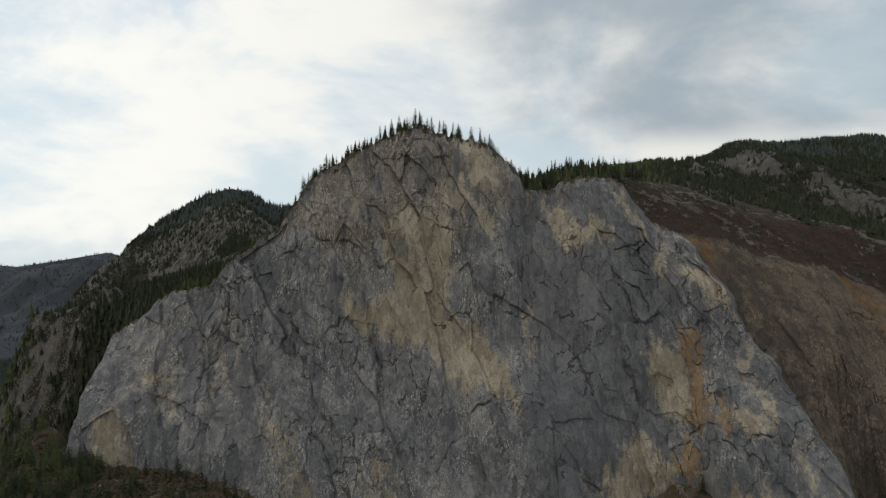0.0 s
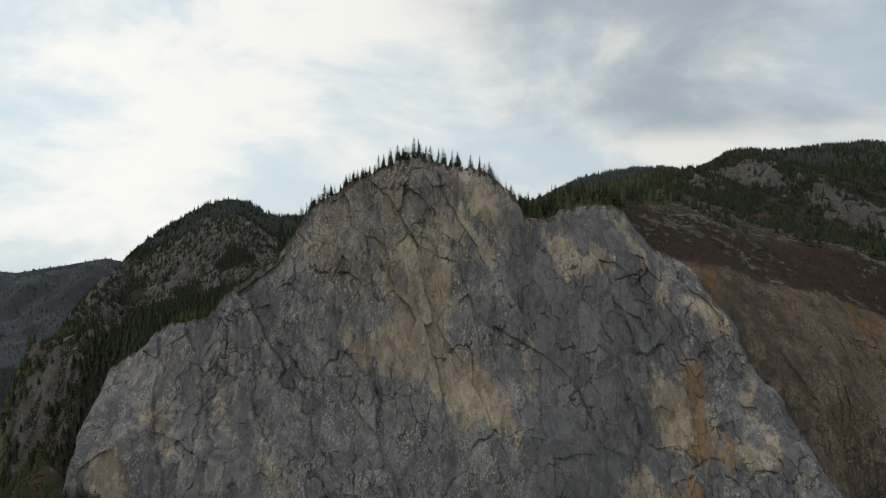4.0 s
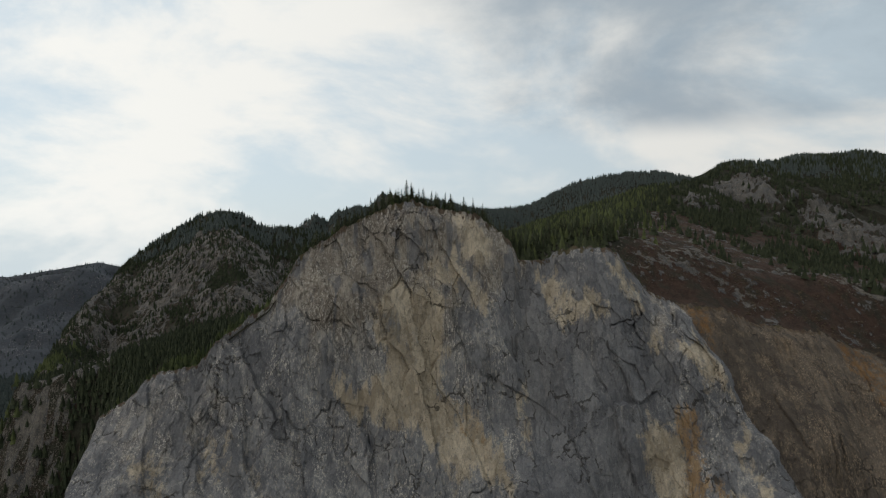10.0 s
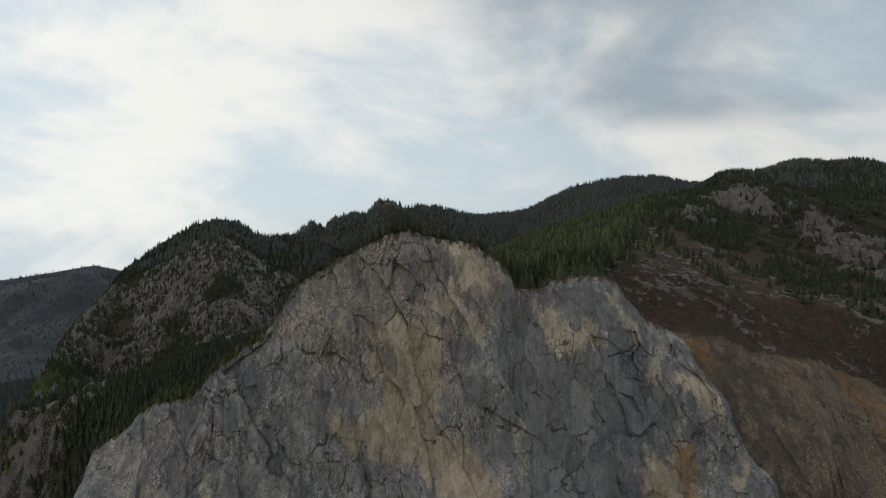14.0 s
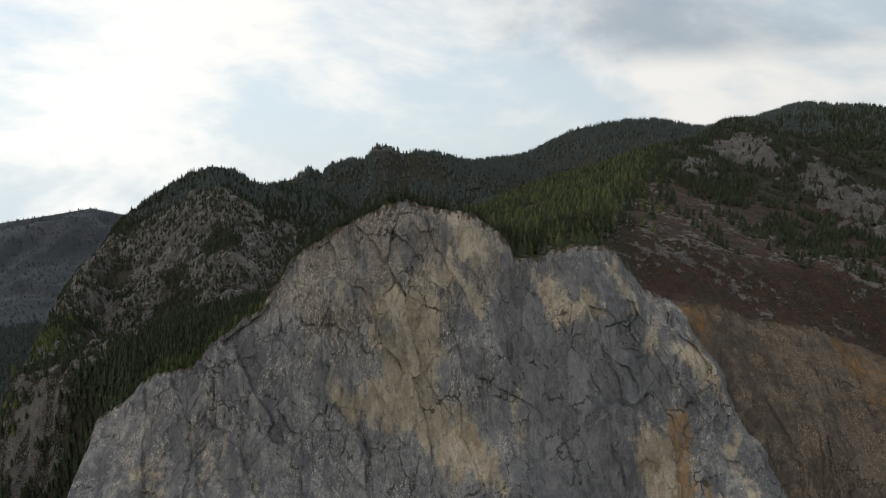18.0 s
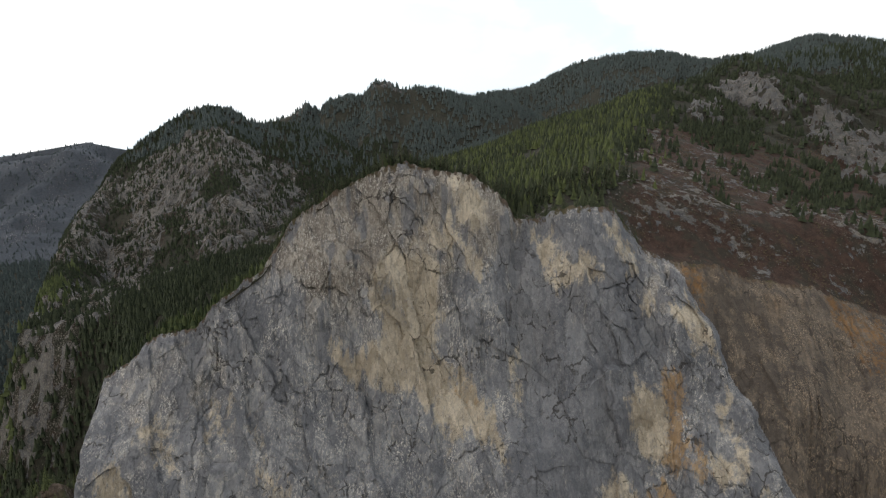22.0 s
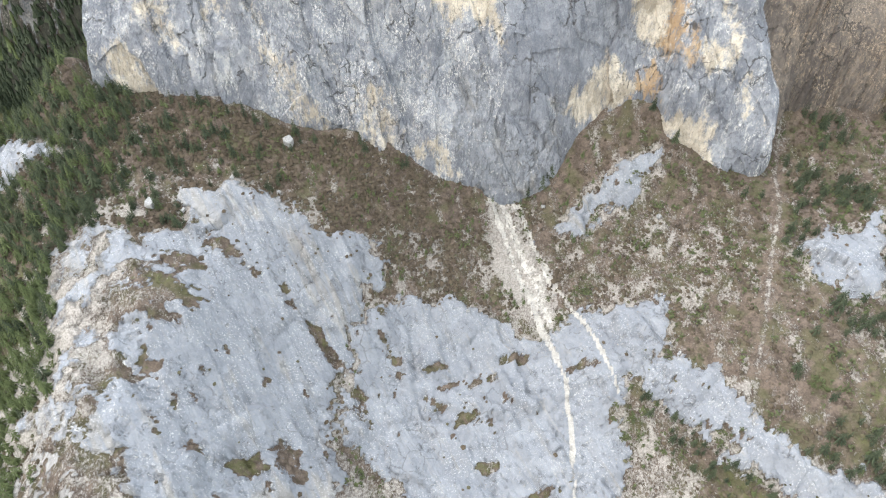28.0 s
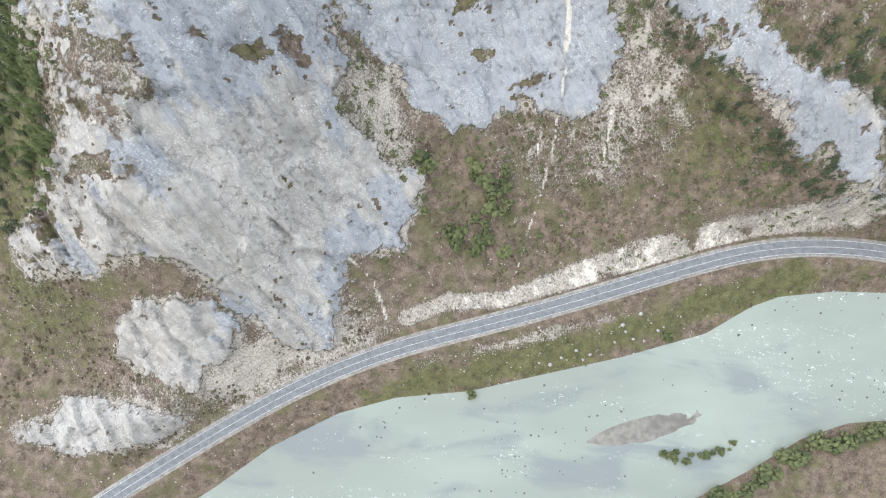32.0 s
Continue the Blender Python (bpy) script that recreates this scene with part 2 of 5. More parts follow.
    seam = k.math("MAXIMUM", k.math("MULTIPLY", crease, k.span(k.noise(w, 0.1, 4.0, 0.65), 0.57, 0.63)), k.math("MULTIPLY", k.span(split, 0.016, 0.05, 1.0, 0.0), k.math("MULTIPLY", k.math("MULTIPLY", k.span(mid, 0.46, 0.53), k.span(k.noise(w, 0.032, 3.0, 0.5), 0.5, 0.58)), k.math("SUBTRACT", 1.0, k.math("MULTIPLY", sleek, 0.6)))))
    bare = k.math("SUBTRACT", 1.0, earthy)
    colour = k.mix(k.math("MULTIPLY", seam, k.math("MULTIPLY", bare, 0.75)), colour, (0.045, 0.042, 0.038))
    height = k.math("MULTIPLY", k.math("ADD", k.math("MULTIPLY", lean, 1.0), k.math("ADD", k.math("MULTIPLY", lean_small, 0.7), k.math("MULTIPLY", k.noise(k.scaled(w, (1.5, 1.5, 0.13)), 1.0, 5.0, 0.65, 0.3), 0.9))), k.math("MULTIPLY", bare, k.math("SUBTRACT", 1.0, k.math("MULTIPLY", sleek, 0.4))))
    height = k.math("ADD", k.math("ADD", height, k.math("ADD", k.math("MULTIPLY", grain, 0.7), k.math("MULTIPLY", k.math("MULTIPLY", bedding, sleek), 2.6))), k.math("MULTIPLY", k.math("ADD", loose, k.math("MULTIPLY", k.math("ADD", seam, pit), -1.0)), 0.35))
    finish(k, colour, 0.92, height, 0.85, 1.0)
    return made


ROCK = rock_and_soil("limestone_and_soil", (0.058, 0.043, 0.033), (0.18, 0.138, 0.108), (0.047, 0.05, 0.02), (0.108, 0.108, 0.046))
# Distance haze is mixed into these soil and turf colours as blue.
HAZED_SLOPE = rock_and_soil("hazed_slope", (0.055, 0.055, 0.07), (0.11, 0.104, 0.122), (0.045, 0.057, 0.073), (0.083, 0.1, 0.121))
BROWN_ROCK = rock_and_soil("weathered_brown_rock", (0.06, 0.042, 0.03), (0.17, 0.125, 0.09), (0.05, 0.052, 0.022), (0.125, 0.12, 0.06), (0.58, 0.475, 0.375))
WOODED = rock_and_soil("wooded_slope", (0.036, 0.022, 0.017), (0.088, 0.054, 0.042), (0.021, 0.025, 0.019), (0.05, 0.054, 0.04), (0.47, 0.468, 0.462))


def speckled(name, dark, light, scale, rough=0.9, strength=0.4, distance=0.05, **more):
    made, k = surface(name)
    g = k.math("ADD", k.math("MULTIPLY", k.noise(k.where, scale, 4.0), 0.5), k.math("MULTIPLY", k.noise(k.where, scale * 6, 3.0), 0.5))
    finish(k, k.mix(k.span(g, 0.35, 0.65), dark, light), rough, g, strength, distance, **more)
    return made


def foliage(name, dark, light):
    made, k = surface(name)
    each = k.add("ShaderNodeObjectInfo").outputs["Random"]
    clump = k.add("ShaderNodeNewGeometry").outputs["Random Per Island"]
    v = k.math("ADD", k.math("MULTIPLY", k.noise(k.where, 0.9, 3.0), 0.4), k.math("MULTIPLY", k.math("ADD", each, clump), 0.35))
    finish(k, k.mix(k.span(v, 0.2, 0.85), dark, light), 0.85, k.noise(k.where, 4.0, 3.0), 0.5, 0.1)
    return made


NEEDLES = foliage("conifer_needles", (0.032, 0.043, 0.026), (0.085, 0.102, 0.057))
LARCH = foliage("pine_needles", (0.045, 0.064, 0.028), (0.125, 0.15, 0.062))
LEAVES = foliage("shrub_leaves", (0.038, 0.05, 0.022), (0.11, 0.122, 0.055))
HEATH = foliage("heath", (0.05, 0.046, 0.028), (0.12, 0.112, 0.068))
# Needles of far woods, paled and blued to paint in the distance haze.
HAZED_NEEDLES = foliage("hazed_spruce", (0.05, 0.069, 0.072), (0.105, 0.132, 0.13))
BARK = speckled("bark", (0.05, 0.038, 0.03), (0.13, 0.10, 0.08), 3.0)
BOULDER = speckled("pale_boulder", (0.2, 0.198, 0.19), (0.43, 0.425, 0.41), 0.9, strength=0.8, distance=0.2)
ASPHALT = speckled("asphalt", (0.10, 0.105, 0.115), (0.17, 0.175, 0.185), 0.35)
GRAVEL = speckled("gravel_shoulder", (0.13, 0.12, 0.11), (0.27, 0.255, 0.235), 0.3)
SCREE_STONE = speckled("scree_stone", (0.19, 0.175, 0.155), (0.44, 0.42, 0.39), 0.5, strength=0.8, distance=0.2)
DRY_BRUSH = foliage("dry_brush", (0.045, 0.034, 0.023), (0.11, 0.086, 0.058))
THICKET = foliage("bare_thicket", (0.04, 0.031, 0.021), (0.11, 0.085, 0.06))
BROWN_STONE = speckled("brown_stone", (0.07, 0.056, 0.046), (0.17, 0.142, 0.12), 0.3, strength=0.8, distance=0.2)
WET_STONE = speckled("wet_stone", (0.035, 0.036, 0.038), (0.1, 0.1, 0.1), 0.8, rough=0.4)
PAINT = speckled("road_paint", (0.28, 0.28, 0.28), (0.55, 0.55, 0.54), 0.5)
SAND = speckled("wet_sand", (0.12, 0.113, 0.104), (0.2, 0.188, 0.17), 0.05, strength=0.2)
METAL = speckled("galvanised_steel", (0.35, 0.36, 0.37), (0.55, 0.56, 0.57), 1.0, rough=0.45, Metallic=0.8)


def river_water():
    """Glacial water: pale green where deep, grey over sand, with small breaking waves."""
    made, k = surface("milky_water")
    flow = k.add("ShaderNodeMapping", {}, Vector=k.where, Rotation=(0.0, 0.0, -0.28), Scale=(0.55, 1.5, 1.0)).outputs[0]
    wave = k.noise(flow, 1.1, 5.0, 0.6, 0.8)
    shallow = k.span(k.noise(flow, 0.03, 5.0, 0.55, 0.5), 0.5, 0.66)
    colour = k.mix(k.span(k.noise(flow, 0.012, 3.0), 0.35, 0.65), (0.192, 0.213, 0.192), (0.232, 0.26, 0.232))
    colour = k.mix(k.math("MULTIPLY", shallow, 0.75), colour, (0.15, 0.165, 0.175))
    cap = k.math("MULTIPLY", k.span(k.noise(flow, 0.05, 4.0), 0.47, 0.6), k.span(k.noise(k.scaled(flow, (1.5, 1.1, 1.0)), 0.42, 5.0, 0.7, 1.2), 0.6, 0.66))
    colour = k.mix(k.math("MULTIPLY", cap, 0.9), colour, (0.55, 0.58, 0.56))
    finish(k, colour, 0.28, wave, 0.4, 0.25, IOR=1.33)
    return made


WATER_MATERIAL = river_water()
# ---- shape of the land ----
def value_noise(x, y, z, seed=0):
    """Smooth noise between -1 and 1 on arrays."""
    xi, yi, zi = np.floor(x), np.floor(y), np.floor(z)
    fx, fy, fz = x - xi, y - yi, z - zi
    fx, fy, fz = [f * f * f * (f * (f * 6 - 15) + 10) for f in (fx, fy, fz)]
    xi, yi, zi = [a.astype(np.int64) for a in (xi, yi, zi)]

    def corner(a, b, c):
        h = (a * 374761393 + b * 668265263 + c * 2147483647 + seed * 974634777) & 0xFFFFFFFF
        h = ((h ^ (h >> 13)) * 1274126177) & 0xFFFFFFFF
        h = ((h ^ (h >> 16)) * 2246822519) & 0xFFFFFFFF
        return ((h ^ (h >> 15)) & 0xFFFFFF) / 8388607.5 - 1.0

    out = 0
    for dx in (0, 1):
        for dy in (0, 1):
            for dz in (0, 1):
                w = (fx if dx else 1 - fx) * (fy if dy else 1 - fy) * (fz if dz else 1 - fz)
                out = out + w * corner(xi + dx, yi + dy, zi + dz)
    return out


def fbm(x, y, z, octaves=4, seed=0, gain=0.5):
    total, amp = 0, 1.0
    for k in range(octaves):
        total = total + amp * value_noise(x, y, z, seed + 17 * k)
        x, y, z, amp = x * 2.03 + 5.1, y * 2.03 - 3.7, z * 2.03 + 1.3, amp * gain
    return total


def facets(x, y, seed=0):
    """Nearest cell of a jittered grid: its own random value, the distance to the joint with the next cell, and the lean of its plane."""
    xi, yi = np.floor(x).astype(np.int64), np.floor(y).astype(np.int64)
    d1, d2, own, lean = np.full(x.shape, 9.0), np.full(x.shape, 9.0), np.zeros(x.shape), np.zeros(x.shape)
    for dx in (-1, 0, 1):
        for dy in (-1, 0, 1):
            a, b = xi + dx, yi + dy
            h = ((a * 374761393 + b * 668265263 + seed * 974634777) & 0xFFFFFFFF)
            h = ((h ^ (h >> 13)) * 1274126177) & 0xFFFFFFFF
            h = ((h ^ (h >> 16)) * 2246822519) & 0xFFFFFFFF
            r1, r2, r3 = (h & 1023) / 1023, ((h >> 10) & 1023) / 1023, ((h >> 20) & 1023) / 1023
            px, py = x - a - r1, y - b - r2
            d = np.hypot(px, py)
            near = d < d1
            d2 = np.where(near, d1, np.minimum(d2, d))
            own, d1 = np.where(near, r3, own), np.where(near, d, d1)
            lean = np.where(near, px * (r2 * 2 - 1) + py * (r1 * 2 - 1), lean)
    return own, d2 - d1, lean


def smooth(a, b, x):
    t = np.clip((x - a) / (b - a), 0, 1)
    return t * t * (3 - 2 * t)


def line(points, x, k=1):
    p = np.array(points, float)
    return np.interp(x, p[:, 0], p[:, k])


def to_polyline(points, x, y):
    """Distance from a bent line, and the line's third value at the nearest place."""
    best, value = np.full(np.shape(x), 1e9), np.zeros(np.shape(x))
    for (ax, ay, az), (bx, by, bz) in zip(points, points[1:]):
        dx, dy = bx - ax, by - ay
        s = np.clip(((x - ax) * dx + (y - ay) * dy) / (dx * dx + dy * dy), 0, 1)
        d = np.hypot(x - ax - s * dx, y - ay - s * dy)
        near = d < best
        best, value = np.where(near, d, best), np.where(near, az + s * (bz - az), value)
    return best, value


def in_outline(points, x, y, edge):
    """1 inside a closed outline, 0 outside, soft over edge metres."""
    inside, best = np.zeros(x.shape, bool), np.full(x.shape, 1e9)
    for (ax, ay), (bx, by) in zip(points, points[1:] + points[:1]):
        dx, dy = bx - ax, by - ay
        s = np.clip(((x - ax) * dx + (y - ay) * dy) / (dx * dx + dy * dy), 0, 1)
        best = np.minimum(best, np.hypot(x - ax - s * dx, y - ay - s * dy))
        if dy:
            inside ^= ((ay > y) != (by > y)) & (x < dx * (y - ay) / dy + ax)
    return smooth(-edge, edge, np.where(inside, best, -best))


def blobs(rows, x, y, warp, edge=0.35):
    """Soft patches with frayed outlines: rows of centre, half sizes, lean in degrees and strength."""
    out = np.zeros(np.shape(x))
    for cx, cy, rx, ry, lean, strength in rows:
        c, s = math.cos(radians(lean)), math.sin(radians(lean))
        u, v = ((x - cx) * c + (y - cy) * s) / rx, ((y - cy) * c - (x - cx) * s) / ry
        d = np.sqrt(u * u + v * v) + warp
        out = np.maximum(out, strength * (1 - smooth(1 - edge, 1 + edge, d)))
    return out


# Crest and foot of the great face: x, y, z.
CREST = [(-260, 348, -165), (-200, 346, -126), (-186, 344, -100), (-178, 342, -56), (-171, 340, -46), (-156, 342, -36), (-144, 344, -24), (-121, 344, -19),
         (-113, 345, -8), (-96, 346, 4), (-86, 347, 11), (-78, 348, 24), (-69, 348, 37), (-46, 350, 51), (-34, 353, 57),
         (-21, 354, 63), (-12, 355, 64), (8, 358, 59), (23, 360, 56), (32, 362, 50), (41, 365, 42), (45, 368, 33),
         (60, 368, 32), (66, 366, 37), (75, 366, 39), (95, 368, 39)]
CREST_EAST = [(103, 369, 32), (114, 369, 18), (121, 368, 12), (133, 368, 8), (145, 369, 6), (158, 371, 5), (178, 374, -4),
              (200, 377, -8), (216, 379, -10), (232, 381, -17), (255, 384, -26), (300, 388, -42), (360, 392, -60)]
CREST = CREST + CREST_EAST
FOOT = [(-240, 296, -82), (-178, 296, -76), (-177, 296, -90), (-169, 296, -95), (-142, 295, -103), (-111, 293, -99), (-94, 291, -105), (-76, 288, -113), (-60, 286, -123), (-47, 289, -118), (-37, 288, -118), (-19, 286, -126), (-1, 284, -140), (11, 284, -143), (23, 281, -151), (53, 281, -150), (58, 284, -140), (71, 286, -134), (77, 294, -116), (105, 305, -105), (121, 306, -107), (125, 294, -114), (152, 276, -132), (173, 277, -132), (181, 290, -117), (188, 306, -107), (213, 308, -114), (238, 308, -113), (300, 312, -108), (360, 316, -108)]
PROFILE = [(-170, 275), (-135, 284), (-104, 294), (-70, 307), (-42, 326), (-10, 331), (30, 338), (66, 350)]

# Ridges behind the face: x, y, z along the back, then how steeply the flanks fall.
RIDGES = [
    ([(-180, 1030, 55), (-207, 1010, 60), (-235, 990, 64), (-259, 985, 66), (-283, 985, 79), (-300, 990, 87), (-321, 990, 91), (-342, 980, 86), (-364, 960, 70), (-388, 940, 47), (-412, 920, 24), (-440, 900, -50)], 0.6),
    ([(-405, 925, 20), (-398, 800, -12), (-372, 690, -44), (-328, 580, -58), (-282, 490, -64), (-240, 420, -84), (-228, 352, -122)], 1.25),
    ([(-262, 470, -58), (-240, 420, -40), (-227, 392, -44), (-219, 368, -84)], 2.2),
    ([(-315, 985, 88), (-285, 890, 60), (-250, 810, 36), (-215, 710, -15), (-190, 640, -50), (-175, 600, -72)], 0.62),
    ([(-330, 1215, 40), (-317, 1205, 63), (-287, 1200, 59), (-246, 1200, 70)], 1.0),
    ([(-246, 1200, 70), (-220, 1200, 92), (-197, 1200, 76), (-180, 1200, 95), (-120, 1200, 99), (-99, 1200, 125), (-74, 1200, 126), (-50, 1200, 112), (11, 1200, 111), (61, 1200, 98), (140, 1260, 92)], 0.55),
    ([(40, 1520, 96), (133, 1500, 110), (208, 1500, 118), (284, 1500, 154), (334, 1500, 181), (421, 1500, 190), (497, 1500, 195), (548, 1500, 188), (594, 1450, 176), (664, 1400, 190), (745, 1400, 216), (774, 1400, 221), (840, 1400, 213), (1000, 1400, 200)], 0.42),
    ([(310, 850, 113), (350, 880, 121), (421, 940, 148), (462, 960, 152), (521, 980, 154), (574, 1000, 163), (631, 1040, 177), (672, 1050, 181), (707, 1050, 168), (900, 1050, 120)], 0.42),
    ([(440, 950, 150), (395, 790, 108), (378, 750, 86), (405, 665, 42), (440, 560, 5)], 0.55),
    ([(310, 850, 113), (240, 760, 97), (205, 690, 85), (186, 650, 77), (150, 560, 64), (118, 490, 55), (95, 425, 50), (80, 400, 47), (50, 398, 44)], 0.3),
    ([(60, 420, 36), (20, 440, 28), (-20, 430, 26), (-60, 430, -5)], 0.45),
]
FAR_RIDGES = [
    ([(-2300, 1900, 40), (-1600, 1850, -20), (-1170, 1812, -49), (-1032, 1812, -28), (-924, 1812, -10), (-860, 1812, -24), (-820, 1812, -31), (-600, 1860, -120)], 0.42),
    ([(-924, 1812, -10), (-900, 1640, -80), (-860, 1500, -150)], 0.5),
    ([(-1110, 1812, -40), (-1130, 1650, -110), (-1100, 1450, -190)], 0.5),
]

# The road, the shores and the rock spurs in front, as seen from above.
ROAD = [(-420, -270, -223), (-240, -150, -223), (-164, -96, -223), (-132, -75, -223), (-94, -51, -223), (-55, -29, -223), (-13, -12, -223), (31, 0, -223),
        (76, 13, -223), (122, 28, -223), (152, 38, -223), (182, 46, -223), (212, 48.5, -223), (250, 46, -223), (330, 30, -223), (480, -20, -223), (900, -200, -223)]
SHORE = [(-900, -420), (-300, -235), (-180, -140), (-110, -93), (-80, -70), (-44, -51), (-13, -42), (27, -38), (63, -29), (109, -18), (155, -4), (180, 12), (195, 18), (226, 22), (253, 22), (330, 5), (480, -50), (900, -250)]
FAR_SHORE = [(-900, -520), (-300, -335), (-60, -190), (60, -130), (110, -108), (150, -91), (181, -74), (208, -57), (233, -48), (254, -46), (330, -60), (480, -120), (900, -330)]
WATER = -231.0
SPOTS_UP = [(-250, 340, -165), (-215, 320, -128), (-250, 240, -150), (-200, 245, -112), (-155, 245, -106), (-110, 245, -112), (-60, 245, -130), (0, 245, -164), (40, 245, -172), (80, 255, -154), (120, 250, -146), (170, 250, -130), (230, 260, -124), (300, 260, -124)]
SPOTS_LOW = [(-107, 175, -112), (-130, 140, -114), (-75, 168, -150), (-20, 190, -184), (40, 190, -188), (100, 180, -166), (150, 190, -140), (200, 180, -132),
             (-125, 95, -122), (-72, 110, -160), (-30, 140, -198), (30, 140, -203), (80, 130, -202), (125, 130, -182), (165, 130, -160), (215, 120, -154),
             (-110, 50, -150), (-60, 60, -186), (-25, 80, -209), (35, 90, -213), (90, 85, -211), (150, 85, -200), (210, 85, -190), (-200, 120, -168), (-260, 60, -205),
             (-120, 0, -195), (-180, 0, -212), (-70, 10, -207), (300, 110, -170)]


def spot_solver(spots):
    p = np.array(spots, float)
    d = np.hypot(p[:, None, 0] - p[None, :, 0], p[:, None, 1] - p[None, :, 1])
    n = len(p)
    m = np.zeros((n + 3, n + 3))
    m[:n, :n] = d + np.eye(n) * 2.0
    m[:n, n:], m[n:, :n] = np.c_[np.ones(n), p[:, :2]], np.c_[np.ones(n), p[:, :2]].T
    return p, np.linalg.solve(m, np.r_[p[:, 2], 0, 0, 0])


def from_spots(solved, x, y):
    p, w = solved
    out = w[-3] + w[-2] * x + w[-1] * y
    for (px, py, _), k in zip(p, w):
        out = out + k * np.sqrt((x - px) ** 2 + (y - py) ** 2 + 30.0)
    return out


LOW = spot_solver(SPOTS_UP + SPOTS_LOW + [(x, y + 4, z) for x, y, z in FOOT[1::2]])


def ground_height(x, y):
    """The slopes under the face, the road's bench, the river bed and the far bank."""
    inside = smooth(-330, -250, x) * (1 - smooth(300, 400, x))
    z = from_spots(LOW, np.clip(x, -280, 330), np.clip(y, -20, 330))
    z = z * inside + (1 - inside) * (-215 + 0.25 * np.maximum(y - 60, 0))
    z = np.maximum(z, -222.0)
    dist, _ = to_polyline(ROAD, x, y)
    road_y = line([(a, b) for a, b, _ in ROAD], x)
    up = smooth(6.5, 26, dist)
    z = np.where(y > road_y, -223.1 + (z + 223.1) * up, -223.1)
    shore, far = line(SHORE, x), line(FAR_SHORE, x)
    s = np.clip((road_y - 6 - y) / np.maximum(road_y - 6 - shore, 1), 0, 1)
    z = np.where(y < road_y - 6, -223.1 - 8.2 * (0.35 * s + 0.65 * smooth(0, 1, s)), z)
    z = np.where(y < shore, WATER - 0.3 - 2.5 * smooth(0, 14, shore - y), z)
    z = np.where(y < far + 8, WATER + np.clip((far - y) * 0.5, -2.2, 2.5), z)
    past = np.maximum(y - line(FOOT, x, 1) - 3, 0)
    z = z - np.minimum(1.6 * past, 60) * smooth(-178, -168, x) * (1 - smooth(330, 360, x))
    return np.where(y > np.where(x < -172, 360, 336), -245.0, z)


def ridge_height(x, y, ridges, floor):
    z = np.full(np.shape(x), -300.0) + 0 * x
    for points, slope in ridges:
        d, top = to_polyline(points, x, y)
        z = np.maximum(z, top - slope * (np.sqrt(d * d + 120.0) - 11.0))
    return np.maximum(z, floor)


def crest_at(x):
    return line(CREST, x, 1), line(CREST, x, 2)


def back_height(x, y):
    """The land behind the crest of the face."""
    yc, zc = crest_at(x)
    floor = np.interp(x, [-500, -330, -200, -100, 0, 60, 200, 400], [-226, -212, -125, -85, -25, 10, 0, -40]) - 0.04 * (y - 400) * smooth(-480, -200, x)
    z = ridge_height(x, y, RIDGES, -300.0)
    edge = np.interp(y, [350, 420, 490, 580, 690, 800, 920, 1000, 1100, 1200], [-240, -256, -302, -344, -392, -420, -436, -445, -440, -400])
    z = np.maximum(z - 2.2 * np.maximum(edge - x, 0), floor)
    far = smooth(0, 1, (y - yc) / 60.0)
    near = np.where(y < yc + 1.0, zc - 3.5, zc - 0.7 - 0.1 * (y - yc))
    return near * (1 - far) + z * far
# ---- building helpers ----
def smooth_mesh(name, verts, faces, material, attributes=None):
    mesh = bpy.data.meshes.new(name)
    verts, faces = np.asarray(verts, np.float32), np.asarray(faces, np.int32)
    k = faces.shape[1]
    mesh.vertices.add(len(verts))
    mesh.vertices.foreach_set("co", verts.ravel())
    mesh.loops.add(faces.size)
    mesh.loops.foreach_set("vertex_index", faces.ravel())
    mesh.polygons.add(len(faces))
    mesh.polygons.foreach_set("loop_start", np.arange(0, faces.size, k, dtype=np.int32))
    mesh.polygons.foreach_set("use_smooth", np.ones(len(faces), bool))
    mesh.update(calc_edges=True)
    mesh.materials.append(material)
    for key, rgb in (attributes or {}).items():
        layer = mesh.attributes.new(key, "FLOAT_COLOR", "POINT")
        rgba = np.ones((len(verts), 4), np.float32)
        rgba[:, :rgb.shape[1]] = np.clip(rgb, 0, 1)
        layer.data.foreach_set("color", rgba.ravel())
    return mesh


def grid_faces(rows, cols):
    i = np.arange(rows * cols).reshape(rows, cols)
    return np.stack([i[:-1, :-1], i[:-1, 1:], i[1:, 1:], i[1:, :-1]], -1).reshape(-1, 4)


def grid_object(name, x, y, z, material, tint, cover):
    rows, cols = x.shape
    tint = tint if len(tint) == 4 else (*tint, np.zeros_like(x))
    cover = cover if len(cover) == 4 else (*cover, np.zeros_like(x))
    flat = [np.stack([a.ravel() for a in m], -1) for m in (tint, cover)]
    return new(name, smooth_mesh(name, np.stack([x.ravel(), y.ravel(), z.ravel()], -1), grid_faces(rows, cols), material,
                                 {"tint": flat[0], "cover": flat[1]}))


def part(name, bm, material, parent=None, label=""):
    """Link a bmesh as one mesh object under a thing or a part."""
    mesh = bpy.data.meshes.new(name)
    bm.to_mesh(mesh)
    bm.free()
    mesh.materials.append(material)
    ob = new(name, mesh)
    ob.parent = parent
    return tagged(ob, label) if label else ob


def spaced(*runs):
    """Steps along an axis: runs of (start, stop, step)."""
    return np.concatenate([np.arange(a, b, s) for a, b, s in runs])


